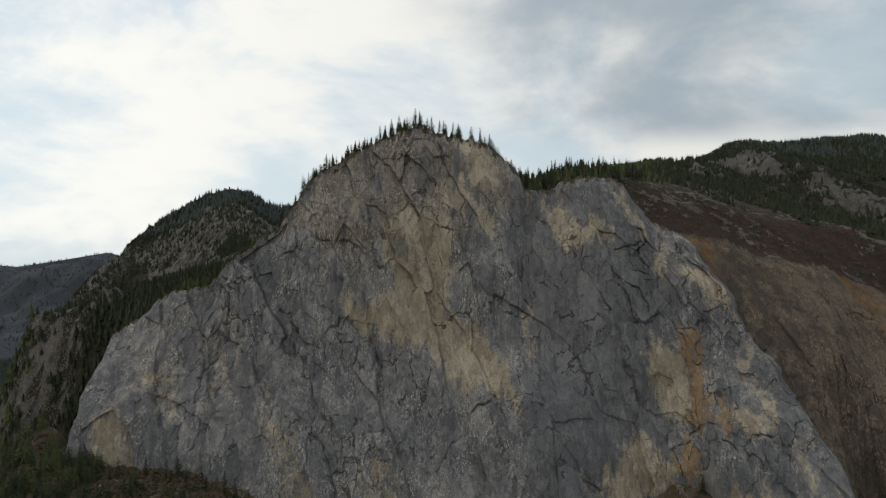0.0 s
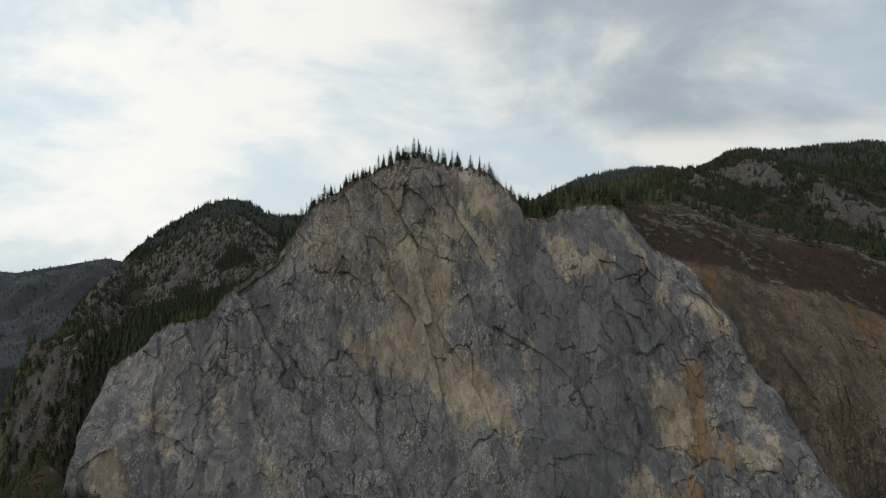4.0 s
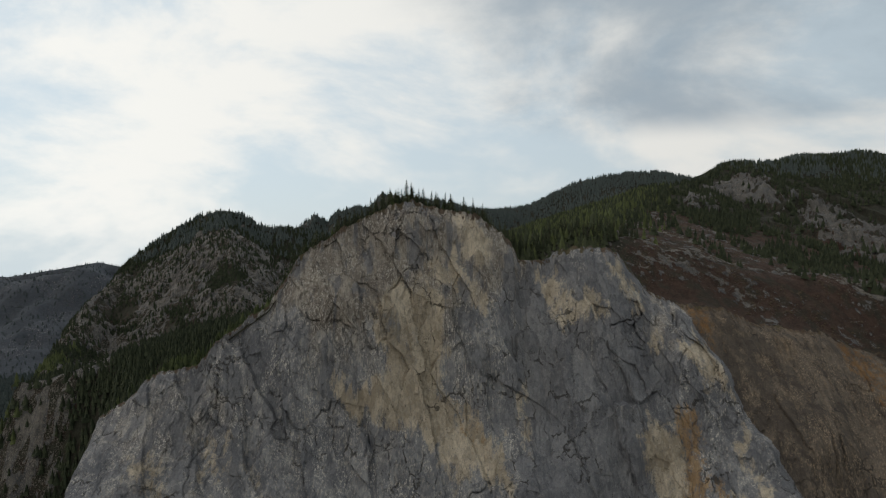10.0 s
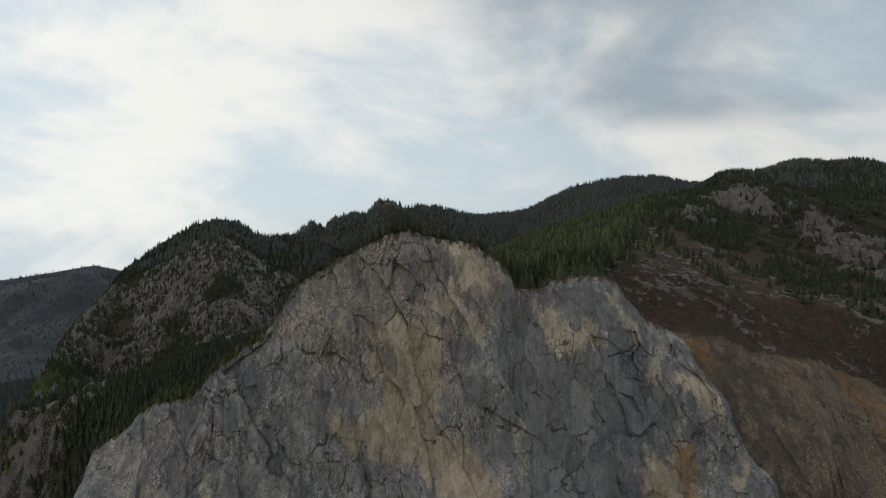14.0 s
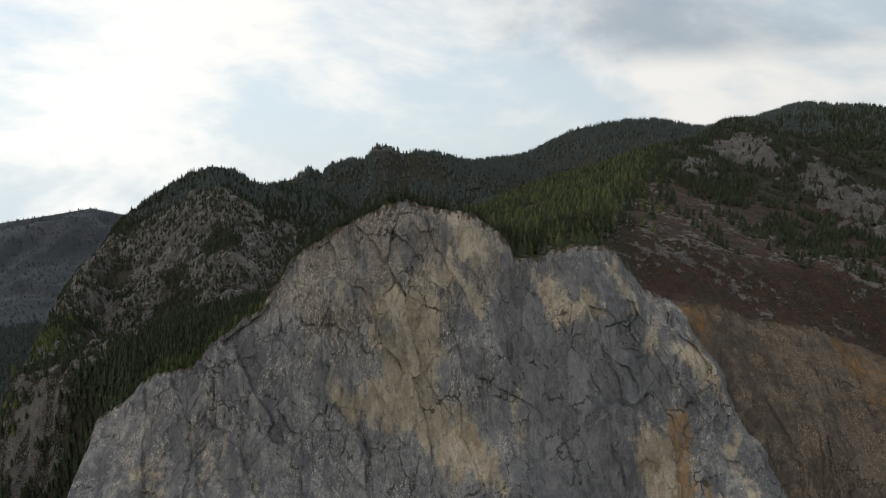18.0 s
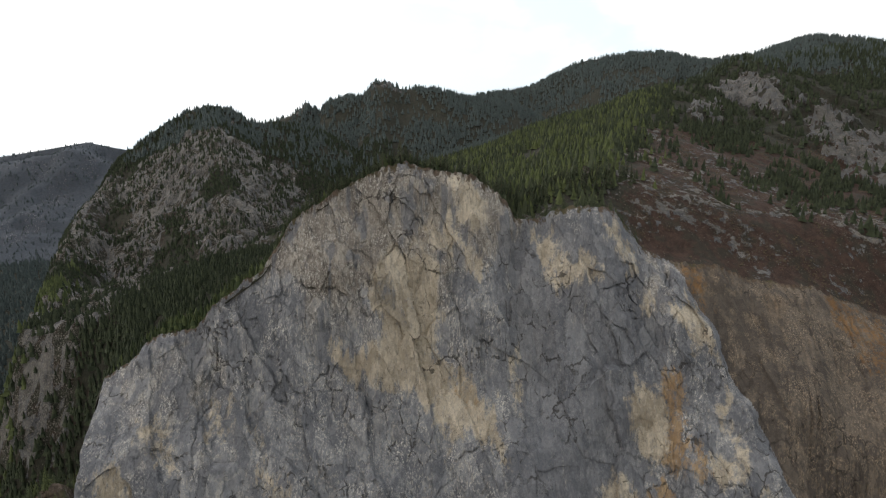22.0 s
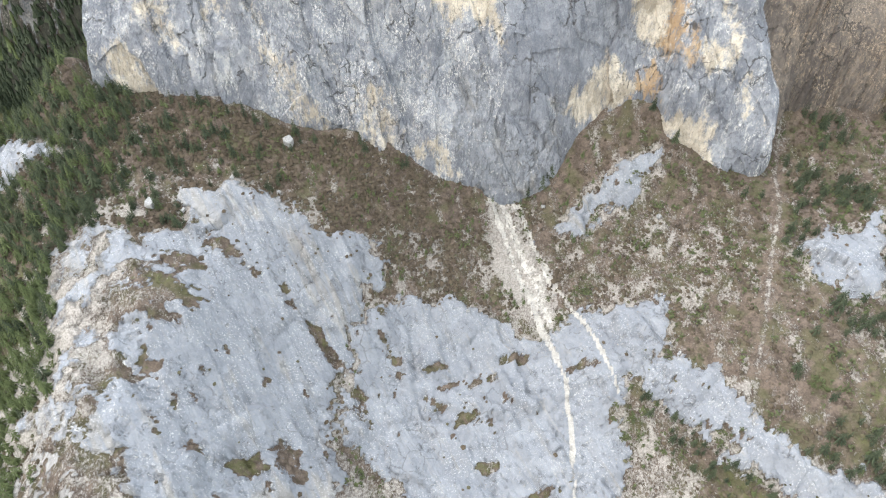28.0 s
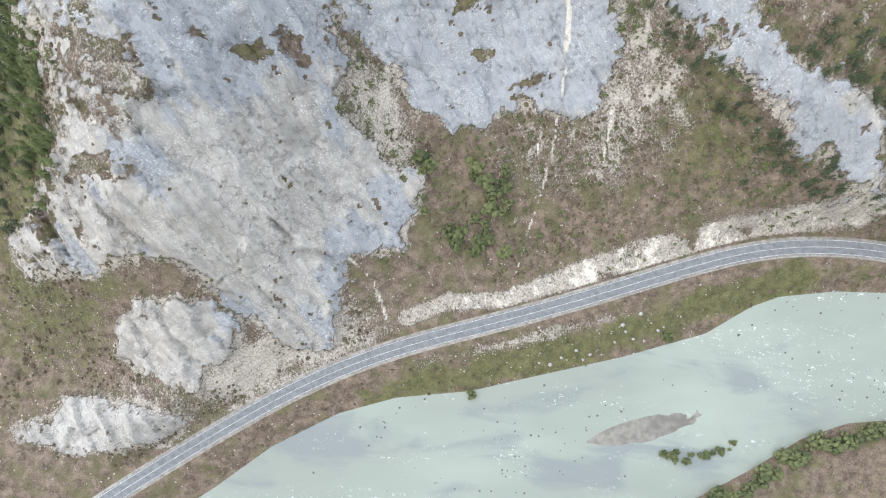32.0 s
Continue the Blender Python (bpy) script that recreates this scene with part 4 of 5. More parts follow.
def ground_sheet():
    x, y = np.meshgrid(GROUND_X, GROUND_Y)
    z = ground_height(x, y)
    warp = 0.5 * fbm(x / 22, y / 22, x * 0, 4, 71)
    wx, wy = x + 5.5 * fbm(x / 13, y / 13, x * 0, 6, 76, 0.66), y + 5.5 * fbm(x / 13, y / 13, x * 0 + 7, 6, 77, 0.66)
    dist, _ = to_polyline(ROAD, x, y)
    off_road = smooth(7, 16, dist)
    dry = smooth(WATER + 0.2, WATER + 1.5, z)
    rock, swell = np.zeros_like(x), np.zeros_like(x)
    for outline in (CRAG, CRAG_FOOT, SLAB, LOWER_ROCK, ROADSIDE_ROCK, GULLY, EAST_ROCK, ALCOVE_ROCK, WEST_ROCK):
        rock = np.maximum(rock, in_outline(outline, wx, wy, 1.2))
        swell = np.maximum(swell, in_outline(outline, 0.5 * (x + wx), 0.5 * (y + wy), 6.0))
    pocket = blobs(POCKETS, x, y, 1.3 * warp + 0.7 * fbm(x / 4, y / 4, x * 0, 4, 72, 0.7), 0.35)
    pocket = np.maximum(pocket, 0.85 * blobs([(-152, 165, 26, 74, 0, 1), (-178, 60, 24, 30, 0, 0.8)], x, y, 1.2 * warp, 0.5) * smooth(-0.3, 0.2, fbm(x / 8, y / 8, x * 0, 4, 73)))
    cut = near_line(CUT_BANK, x, y, 5.2 + 3.6 * smooth(40, 110, x)) * smooth(0.0, 0.4, 0.6 + 0.45 * fbm(x / 14, y / 14, x * 0, 3, 75)) * smooth(5.5, 7, dist)
    bare_earth = np.max([in_outline(outline, wx, wy, 5.0) for outline in BARE_EARTH], axis=0)
    pocket = np.maximum(pocket, bare_earth * smooth(-0.7, -0.1, fbm(x / 7, y / 7, x * 0, 4, 84)))
    small = smooth(0.95, 1.15, fbm((x + 0.6 * y) / 4.5, (y - 0.5 * x) / 10, x * 0, 4, 79)) * 0.8
    bare = rock * (1 - np.maximum(pocket, small)) * off_road * dry
    rock = rock * off_road * dry
    z = z + slope_relief(x, y, swell * off_road * dry) * off_road * dry * smooth(-200, -112, y) * (y < 335)
    scree = (0.16 + 0.3 * smooth(0.05, 0.6, fbm((x + 0.25 * y) / 5, y / 30, x * 0, 4, 175))) * (0.45 + 0.55 * smooth(50, 150, y))
    rim = swell * (1 - swell) * 4
    scree = np.maximum(np.maximum(scree, blobs(SCREE, x, y, 0.6 * warp, 0.6)), 0.75 * rim)
    scree = np.maximum(np.maximum(scree, 0.55 * bare_earth), 0.75 * cut)
    scree = scree + 0.3 * smooth(0.1, 0.7, fbm(x / 5, y / 8, x * 0, 4, 176)) * (0.35 + 0.65 * smooth(50, 150, y))
    turf = blobs(TURF, x, y, warp, 0.6)
    chute = np.zeros_like(x)
    for points, half in CHUTES:
        chute = np.maximum(chute, near_line(points, wx * 0.1 + x * 0.9, wy * 0.1 + y * 0.9, half * (0.8 + 0.5 * value_noise(x / 5, y / 9, x * 0, 180))) * np.clip((0.36 + 0.4 * fbm((x + 0.33 * y) / 1.8, y / 26, x * 0, 3, 181)) if half > 5 else ((0.9 if half > 1 else 0.55) + 0.35 * fbm(x / 2.2, y / 6, x * 0, 3, 181)), 0.1, 1))
    track = near_line(TRACK, x + 0.5 * fbm(x / 9, y / 9, x * 0, 3, 74), y, 1.5)
    soil = np.clip(1.15 - bare * 1.3 - chute - 0.2 * cut, 0, 1)
    scree = scree * (1 - 0.75 * bare) * (1 - np.minimum(chute, 1)) + 0.5 * (chute > 0.2) * (chute < 0.7)
    turf = np.maximum(turf, (x < -240) * (y > 260) * 1.0)
    turf = np.maximum(turf, 0.6 * pocket * rock * (1 - bare_earth))
    turf = np.maximum(turf * (1 - bare) * (1 - chute) * (1 - cut), 0.3 * (z < WATER + 3.5) * dry * (y < -45)) * (1 - track)
    u, v = x + 0.62 * y, y - 0.55 * x
    bed = fbm(u / 9, v / 60, x * 0, 4, 174)
    warm = np.clip(0.15 * smooth(0.0, 0.6, fbm(x / 30, y / 34, x * 0, 3, 78) + 0.5 * bed), 0, 0.75) * bare
    chalk = np.clip(np.maximum(np.maximum(chute, (0.36 + 0.12 * fbm((x + 0.3 * y) / 3, (y - 0.3 * x) / 14, x * 0, 3, 178) + 0.2 * fbm(x / 11, y / 11, x * 0, 3, 179)) * cut * (0.6 + 0.4 * smooth(20, 80, x))), 0.34 * track), 0, 1)
    cream = smooth(0.0, 0.5, fbm(x / 40, y / 40, x * 0, 4, 177) + 0.45 * bed + 0.8 * smooth(130, 50, y) * smooth(-10, -60, x) - 0.05)
    cream = cream * (0.4 + 0.6 * smooth(140, 80, y)) * (1 - 0.75 * in_outline(SLAB, x, y, 8.0))
    tint = (warm, np.zeros_like(x), np.clip(bare * (0.95 + 0.2 * bed), 0, 1), chalk)
    ob = grid_object("ground", x, y, z, ROCK, tint, (soil, np.maximum(scree * (1 - track), 0.5 * track), turf, cream))
    tagged(ob, "steep talus slope with pale limestone slabs, scree and thin turf", "ground", kind="structure")
    return z, rock


GROUND_Z, GROUND_ROCK = ground_sheet()


def on_grid(xs, ys, values, x, y):
    i, j = np.clip(np.searchsorted(xs, x) - 1, 0, len(xs) - 2), np.clip(np.searchsorted(ys, y) - 1, 0, len(ys) - 2)
    u, v = (x - xs[i]) / (xs[i + 1] - xs[i]), (y - ys[j]) / (ys[j + 1] - ys[j])
    return (values[j, i] * (1 - u) + values[j, i + 1] * u) * (1 - v) + (values[j + 1, i] * (1 - u) + values[j + 1, i + 1] * u) * v


def ground_at(x, y):
    return on_grid(GROUND_X, GROUND_Y, GROUND_Z, np.asarray(x, float), np.asarray(y, float))


# ---- hills behind the face ----
OUTCROPS = [(380, 830, 30, 40, 0, 1.0), (392, 758, 26, 26, 0, 1.0), (312, 750, 14, 16, 0, 0.9), (428, 725, 22, 40, 0, 1.0), (425, 660, 30, 30, 0, 1.0), (470, 700, 26, 40, 0, 0.9),
            (-250, 870, 80, 70, 0, 1.0), (-310, 820, 70, 90, 0, 1.0), (-205, 680, 60, 110, 0, 1.0), (-400, 800, 26, 90, 10, 1.0), (-370, 690, 30, 80, 10, 1.0), (-310, 690, 26, 60, 10, 0.9), (-200, 640, 30, 26, 0, 1.0), (-215, 440, 30, 60, 10, 0.95),
            (-300, 530, 30, 60, 10, 1.0), (-248, 540, 22, 40, 10, 0.9), (-232, 395, 26, 50, 0, 1.0), (-222, 1190, 22, 22, 0, 0.9), (-80, 1190, 24, 16, 0, 0.9), (60, 385, 14, 9, 0, 0.9), (-160, 820, 30, 40, 0, 0.8), (-130, 590, 60, 50, 0, 0.85), (-190, 545, 50, 60, 0, 0.95)]
SCARS = [(93, 380, 14, 8, 0, 0.5), (150, 430, 60, 40, 20, 0.65), (180, 490, 30, 40, 20, 0.8), (200, 445, 50, 16, 0, 0.7), (250, 500, 60, 90, 20, 0.5), (280, 446, 60, 14, -5, 0.75), (198, 613, 12, 40, 0, 0.6), (310, 465, 50, 14, 0, 0.7)]

CRAGS = [[(345, 835), (397, 883), (399, 800), (395, 750), (374, 724), (363, 759), (372, 791), (337, 808)], [(287, 753), (326, 779), (303, 719), (265, 662), (273, 711)], [(407, 749), (452, 783), (494, 778), (442, 718), (389, 681), (389, 712)], [(392, 668), (438, 708), (518, 764), (405, 594), (361, 569), (365, 617)]]


HILL_X = spaced((-900, -480, 16), (-480, 560, 2.6), (560, 1300, 18))
HILL_V = np.cumsum(np.concatenate([[0], np.full(60, 1.6), np.full(130, 2.8), np.full(60, 8), np.full(30, 20)]))


def hills():
    x, v = np.meshgrid(HILL_X, HILL_V)
    yc, zc = crest_at(x)
    y = yc + 0.3 + v
    z = back_height(x, y)
    warp = 0.55 * fbm(x / 40, y / 40, x * 0, 4, 81)
    rock, scar = 0.95 * blobs(OUTCROPS, x, y, warp, 0.3), blobs(SCARS, x, y, warp, 0.5)
    wx, wy = x + 9 * fbm(x / 16, y / 16, x * 0, 5, 182, 0.62), y + 14 * fbm(x / 16, y / 16, x * 0 + 5, 5, 183, 0.62)
    bold = np.zeros_like(x)
    for outline in CRAGS:
        bold = np.maximum(bold, in_outline(outline, wx, wy, 3.0))
    away = smooth(0, 40, v)
    own, joint, lean = facets(x / 13 + 0.4 * fbm(x / 9, y / 9, x * 0, 2, 3), y / 17 + 0.4 * fbm(x / 9, y / 9, x * 0, 2, 4), 83)
    fine, _, tilt = facets(x / 5 + 0.4 * fbm(x / 4, y / 4, x * 0, 2, 5), y / 7 + 0.4 * fbm(x / 5, y / 5, x * 0, 2, 6), 84)
    crag = 5 * (own - 0.6) + 6 * lean + 2.4 * (fine - 0.5) + 2.4 * tilt + 2.5 * fbm(x / 12, y / 14, x * 0, 4, 84)
    z = z + away * (np.maximum(rock, bold) * crag + 5 * bold + 4 * fbm(x / 70, y / 70, x * 0, 4, 85) - 1.5 + 0.8 * fbm(x / 9, y / 9, x * 0, 3, 86))
    z = z + (1 - away) * smooth(0, 6, v) * 0.7 * fbm(x / 6, y / 6, x * 0, 3, 87)
    zero = np.zeros_like(x)
    broken = rock * smooth(-0.45, 0.0, fbm(x / 7, y / 7, x * 0, 4, 88, 0.75))
    broken = np.maximum(broken, 0.95 * bold * smooth(-0.55, -0.1, fbm(x / 9, y / 9, x * 0, 4, 90, 0.65)))
    broken = np.maximum(broken, 0.72 * smooth(0.0, 0.7, scar) * smooth(0.0, 0.45, fbm(x / 5, y / 3.5, x * 0, 4, 89, 0.75)))
    z = z + 2.4 * broken * scar * away
    brown = smooth(90, 140, x - 0.35 * (y - 380)) * (1 - smooth(600, 700, y))
    turf = np.clip(0.85 * (1 - brown), 0, 0.9) * (1 - broken)
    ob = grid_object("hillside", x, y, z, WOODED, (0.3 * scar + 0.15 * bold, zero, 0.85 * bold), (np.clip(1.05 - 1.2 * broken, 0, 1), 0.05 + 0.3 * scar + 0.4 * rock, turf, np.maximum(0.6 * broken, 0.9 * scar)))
    tagged(ob, "wooded hills with grey crags behind the cliff", "hillside", kind="structure")
    return z, np.maximum(rock, bold), scar


HILL_Z, HILL_ROCK, HILL_SCAR = hills()


def hill_at(x, y):
    x, y = np.asarray(x, float), np.asarray(y, float)
    return on_grid(HILL_X, HILL_V, HILL_Z, x, y - crest_at(x)[0] - 0.3)


def far_mountain():
    xs, ys = spaced((-2600, -1300, 40), (-1300, -480, 9), (-480, -300, 30)), spaced((1150, 1900, 9), (1900, 2700, 60))
    x, y = np.meshgrid(xs, ys)
    z = ridge_height(x, y, FAR_RIDGES, -236.0)
    z = z + 24 * fbm(x / 130, y / 130, x * 0, 5, 91) * smooth(-240, -150, z) * smooth(8, 40, np.abs(y - 1812))
    rock = smooth(0.3, 0.7, fbm(x / 60, y / 60, x * 0, 4, 92)) * 0.25
    zero = np.zeros_like(x)
    ob = grid_object("mountain", x, y, z, HAZED_SLOPE, (zero, zero, zero), (1 - rock, zero, 0.8 - 0.5 * rock))
    tagged(ob, "distant dark wooded mountain across the valley", "mountain", kind="structure")


far_mountain()


# ---- river and road ----
def river():
    xs, ys = spaced((-2600, -400, 200), (-400, 500, 10), (500, 2601, 200)), spaced((-2600, -400, 200), (-400, 120, 10))
    x, y = np.meshgrid(xs, ys)
    ob = new("river", smooth_mesh("river", np.stack([x.ravel(), y.ravel(), np.full(x.size, WATER)], -1), grid_faces(*x.shape), WATER_MATERIAL))
    return tagged(ob, "milky pale green river with small white ripples", "river", kind="structure")


river()


def along_road(step=4.0):
    p = np.array(ROAD)[:, :2]
    d = np.r_[0, np.cumsum(np.hypot(*np.diff(p, axis=0).T))]
    t = np.arange(0, d[-1], step)
    q = np.stack([np.interp(t, d, p[:, 0]), np.interp(t, d, p[:, 1])], -1)
    for _ in range(40):
        q[1:-1] = (q[:-2] + 2 * q[1:-1] + q[2:]) / 4
    tangent = np.gradient(q, axis=0)
    tangent /= np.hypot(*tangent.T)[:, None]
    return q, np.stack([-tangent[:, 1], tangent[:, 0]], -1)


ROAD_LINE, ROAD_SIDE = along_road()


def ribbon(name, offsets, heights, material, rows=slice(None)):
    q, side = ROAD_LINE[rows], ROAD_SIDE[rows]
    v = np.stack([np.c_[q + side * o, np.full(len(q), h)] for o, h in zip(offsets, heights)], 1)
    return smooth_mesh(name, v.reshape(-1, 3), grid_faces(len(q), len(offsets)), material)


road = tagged(new("road", ribbon("road", (-4.0, 0, 4.0), (-222.86, -222.8, -222.86), ASPHALT)), "grey two-lane asphalt road above the river", "road", kind="structure")
bed = tagged(new("road_shoulder", ribbon("road_shoulder", (-7.2, -5.3, 5.3, 7.2), (-224.5, -222.95, -222.95, -224.5), GRAVEL)), "pale gravel shoulders of the road", "shoulder", kind="structure")
for a in (-3.6, 3.6, -0.12):
    mark = new("lane_marking", ribbon("lane_marking", (a - 0.1, a + 0.1), (-222.82 if abs(a) > 1 else -222.78,) * 2, PAINT))
    mark.parent = road


# ---- trees and shrubs ----
def conifer_crown(rng, tiers, blades, height=1.0, width=0.17, start=0.12):
    """Drooping branches in tiers round a stem one unit high."""
    v, f = [], []
    for i in range(tiers):
        h = start + (0.97 - start) * i / (tiers - 1)
        reach = width * (1 - h) ** 0.8 * rng.uniform(0.75, 1.2) + 0.018
        turn = rng.uniform(0, 6.28)
        for j in range(blades):
            if rng.random() < 0.12:
                continue
            a = turn + 6.283 * j / blades + rng.uniform(-0.3, 0.3)
            r = reach * rng.uniform(0.65, 1.25)
            drop, half = 0.35 * r + rng.uniform(0, 0.02), 3.6 / blades * 0.5
            c, s = math.cos(a), math.sin(a)
            k = len(v)
            v += [(0, 0, h + 0.05), (r * 0.6 * math.cos(a - half), r * 0.6 * math.sin(a - half), h - drop * 0.6),
                  (r * c, r * s, h - drop), (r * 0.6 * math.cos(a + half), r * 0.6 * math.sin(a + half), h - drop * 0.6), (r * 0.45 * c, r * 0.45 * s, h + 0.01)]
            f += [(k, k + 1, k + 4), (k + 1, k + 2, k + 4), (k + 4, k + 2, k + 3), (k, k + 4, k + 3)]
    k = len(v)
    v += [(0.012, 0, 0.94), (-0.008, 0.01, 0.94), (-0.008, -0.01, 0.94), (0, 0, 1.03)]
    f += [(k, k + 1, k + 3), (k + 1, k + 2, k + 3), (k + 2, k, k + 3)]
    return np.array(v) * height, np.array(f)


def clump(rng, size):
    """A small faceted leaf clump."""
    v = np.array([(0, 0, 1), (0.9, 0, 0.3), (0.28, 0.86, 0.35), (-0.73, 0.53, 0.25), (-0.73, -0.53, 0.35), (0.28, -0.86, 0.3), (0.3, 0.2, -0.5), (-0.3, -0.2, -0.5)], float)
    v *= rng.uniform(0.7, 1.3, v.shape)
    f = np.array([(0, 1, 2), (0, 2, 3), (0, 3, 4), (0, 4, 5), (0, 5, 1), (6, 2, 1), (6, 3, 2), (7, 4, 3), (7, 5, 4), (7, 1, 5), (6, 1, 7), (6, 7, 3)])
    return v * size, f


def shrub_crown(rng, pieces=34):
    """A rounded uneven crown of many small clumps, one unit across."""
    v, f, k = [], [], 0
    for _ in range(pieces):
        d = rng.normal(size=3)
        d /= np.linalg.norm(d)
        d[2] = abs(d[2])
        cv, cf = clump(rng, rng.uniform(0.10, 0.19))
        v.append(cv + d * rng.uniform(0.18, 0.5) * (0.5 / 0.5) + (0, 0, 0.12))
        f.append(cf + k)
        k += len(cv)
    return np.concatenate(v), np.concatenate(f)


def flat_mesh(name, v, f, material):
    mesh = smooth_mesh(name, v, f, material)
    mesh.polygons.foreach_set("use_smooth", np.zeros(len(f), bool))
    return mesh


def stem_mesh(name, height, base, top):
    v, f = [], []
    for h, r in ((-0.08, base), (0.0, base * 0.85), (height * 0.5, (base + top) / 2), (height, top)):
        v += [(r * math.cos(a * 1.0472), r * math.sin(a * 1.0472), h) for a in range(6)]
    for row in range(3):
        f += [(row * 6 + a, row * 6 + (a + 1) % 6, row * 6 + 6 + (a + 1) % 6, row * 6 + 6 + a) for a in range(6)]
    return smooth_mesh(name, v, f, BARK)


def tree_kind(name, crown, stem, label, category):
    root = new(name)
    for ob in (new("trunk", stem), new("crown", crown)):
        ob.parent = root
    return tagged(root, label, category)


RNG = np.random.default_rng(7)
SPRUCE, PINE, SHRUB = [], [], []
for i in range(4):
    crown = flat_mesh("crown", *conifer_crown(RNG, 12, 9, 1.0, (0.2, 0.25, 0.18, 0.27)[i]), NEEDLES)
    SPRUCE.append((crown, stem_mesh("trunk", 0.9, 0.022, 0.006)))
for i in range(3):
    crown = flat_mesh("crown", *conifer_crown(RNG, 9, 8, 1.0, (0.2, 0.24, 0.18)[i], 0.2), LARCH)
    PINE.append((crown, stem_mesh("trunk", 0.9, 0.02, 0.006)))
for i in range(3):
    SHRUB.append((flat_mesh("crown", *shrub_crown(RNG), LEAVES), stem_mesh("trunk", 0.3, 0.03, 0.015)))


def plant(kinds, name, label, category, group, spots, sizes):
    """Separate trees at the given places."""
    first = {}
    for n_th, ((x, y, z), size) in enumerate(zip(spots, sizes)):
        pick = n_th % len(kinds)
        m = pose(x, y, z - 0.15, RNG.uniform(-3, 3), RNG.uniform(-3, 3), RNG.uniform(0, 360)) @ Matrix.Diagonal((size * RNG.uniform(0.85, 1.25), size * RNG.uniform(0.85, 1.25), size, 1))
        if pick not in first:
            first[pick] = tagged(tree_kind(name, *kinds[pick], label, category), group=group)
            first[pick].matrix_world = m
        else:
            ob = copy_thing(first[pick], Matrix.Identity(4))
            ob.matrix_basis = m


def scatter(name, models, spots, sizes, material, label, category, stretch=0.2):
    """One object of very many small plants or stones."""
    spots, sizes = np.asarray(spots, float), np.asarray(sizes, float)
    all_v, all_f, k = [], [], 0
    which = RNG.integers(0, len(models), len(spots))
    for i, (v, f) in enumerate(models):
        p, s = spots[which == i], sizes[which == i]
        if not len(p):
            continue
        a = RNG.uniform(0, 6.283, len(p))
        c, q = np.cos(a)[:, None], np.sin(a)[:, None]
        wide = (1 + RNG.uniform(-stretch, stretch, len(p)))[:, None]
        pts = np.stack([(v[None, :, 0] * c - v[None, :, 1] * q) * wide, (v[None, :, 0] * q + v[None, :, 1] * c) * wide, np.repeat(v[None, :, 2], len(p), 0)], -1)
        all_v.append((pts * s[:, None, None] + p[:, None, :]).reshape(-1, 3))
        all_f.append((f[None] + (np.arange(len(p)) * len(v))[:, None, None] + k).reshape(-1, 3))
        k += len(p) * len(v)
    ob = new(name, flat_mesh(name, np.concatenate(all_v), np.concatenate(all_f), material))
    return tagged(ob, label, category, kind="stuff")


def strewn(count, x0, x1, y0, y1, keep):
    """Random places in a rectangle for which keep(x, y) gives a chance."""
    x, y = RNG.uniform(x0, x1, count), RNG.uniform(y0, y1, count)
    ok = RNG.random(count) < keep(x, y)
    return x[ok], y[ok]


def far_conifer(rng, width):
    """Three ragged skirts round a pointed top, for woods seen from afar."""
    v, f = [], []
    for low, high, r in ((0.03, 0.55, 1.0), (0.3, 0.8, 0.72), (0.58, 1.0, 0.42)):
        k, turn = len(v), rng.uniform(0, 6.28)
        v.append((rng.uniform(-0.01, 0.01), rng.uniform(-0.01, 0.01), high))
        for j in range(7):
            q = r * width * rng.uniform(0.55, 1.3)
            v.append((q * math.cos(turn + j * 0.8976), q * math.sin(turn + j * 0.8976), low + rng.uniform(-0.06, 0.06)))
        f += [(k, k + 1 + j, k + 1 + (j + 1) % 7) for j in range(7)]
    return np.array(v), np.array(f)


NEAR_TREES = [conifer_crown(RNG, 9, 7, 1.0, 0.23 + 0.03 * i, 0.05) for i in range(4)]
FAR_TREES = [far_conifer(RNG, 0.2 + 0.025 * i) for i in range(6)]


def hill_trees(x, y, low, high):
    return np.stack([x, y, hill_at(x, y) - 0.3], -1), RNG.uniform(low, high, len(x))


# trees along the crest of the face
cx = np.concatenate([RNG.uniform(-80, -30, 64), RNG.uniform(-30, 30, 46)])
cy = crest_at(cx)[0] + RNG.uniform(2.0, 8, len(cx))
spots, sizes = hill_trees(cx, cy, 6.0, 9.5)
sizes = sizes * np.where(cx > -30, 1.4, 1.15) * RNG.uniform(0.75, 1.15, len(cx))
plant(SPRUCE, "spruce", "dark slender spruce on the crest of the cliff", "tree", "spruces on the cliff crest", spots, sizes)
cx = np.concatenate([RNG.uniform(-150, -62, 50), RNG.uniform(-60, 40, 26)])
cy = crest_at(cx)[0] + RNG.uniform(6, 26, len(cx))
spots, sizes = hill_trees(cx, cy, 4.5, 8.5)
plant(PINE, "pine", "young light green pine behind the cliff edge", "tree", "pines behind the cliff edge", spots, sizes)
cx = np.concatenate([RNG.uniform(38, 84, 55), RNG.uniform(84, 130, 30)])
cy = 389 + 0.5 * np.maximum(cx - 60, 0) + RNG.uniform(0, 18, 85)
spots, sizes = hill_trees(cx, cy, 8, 14)
plant(SPRUCE, "spruce", "dark spruce on the saddle behind the cliff", "tree", "spruces on the saddle", spots, sizes)

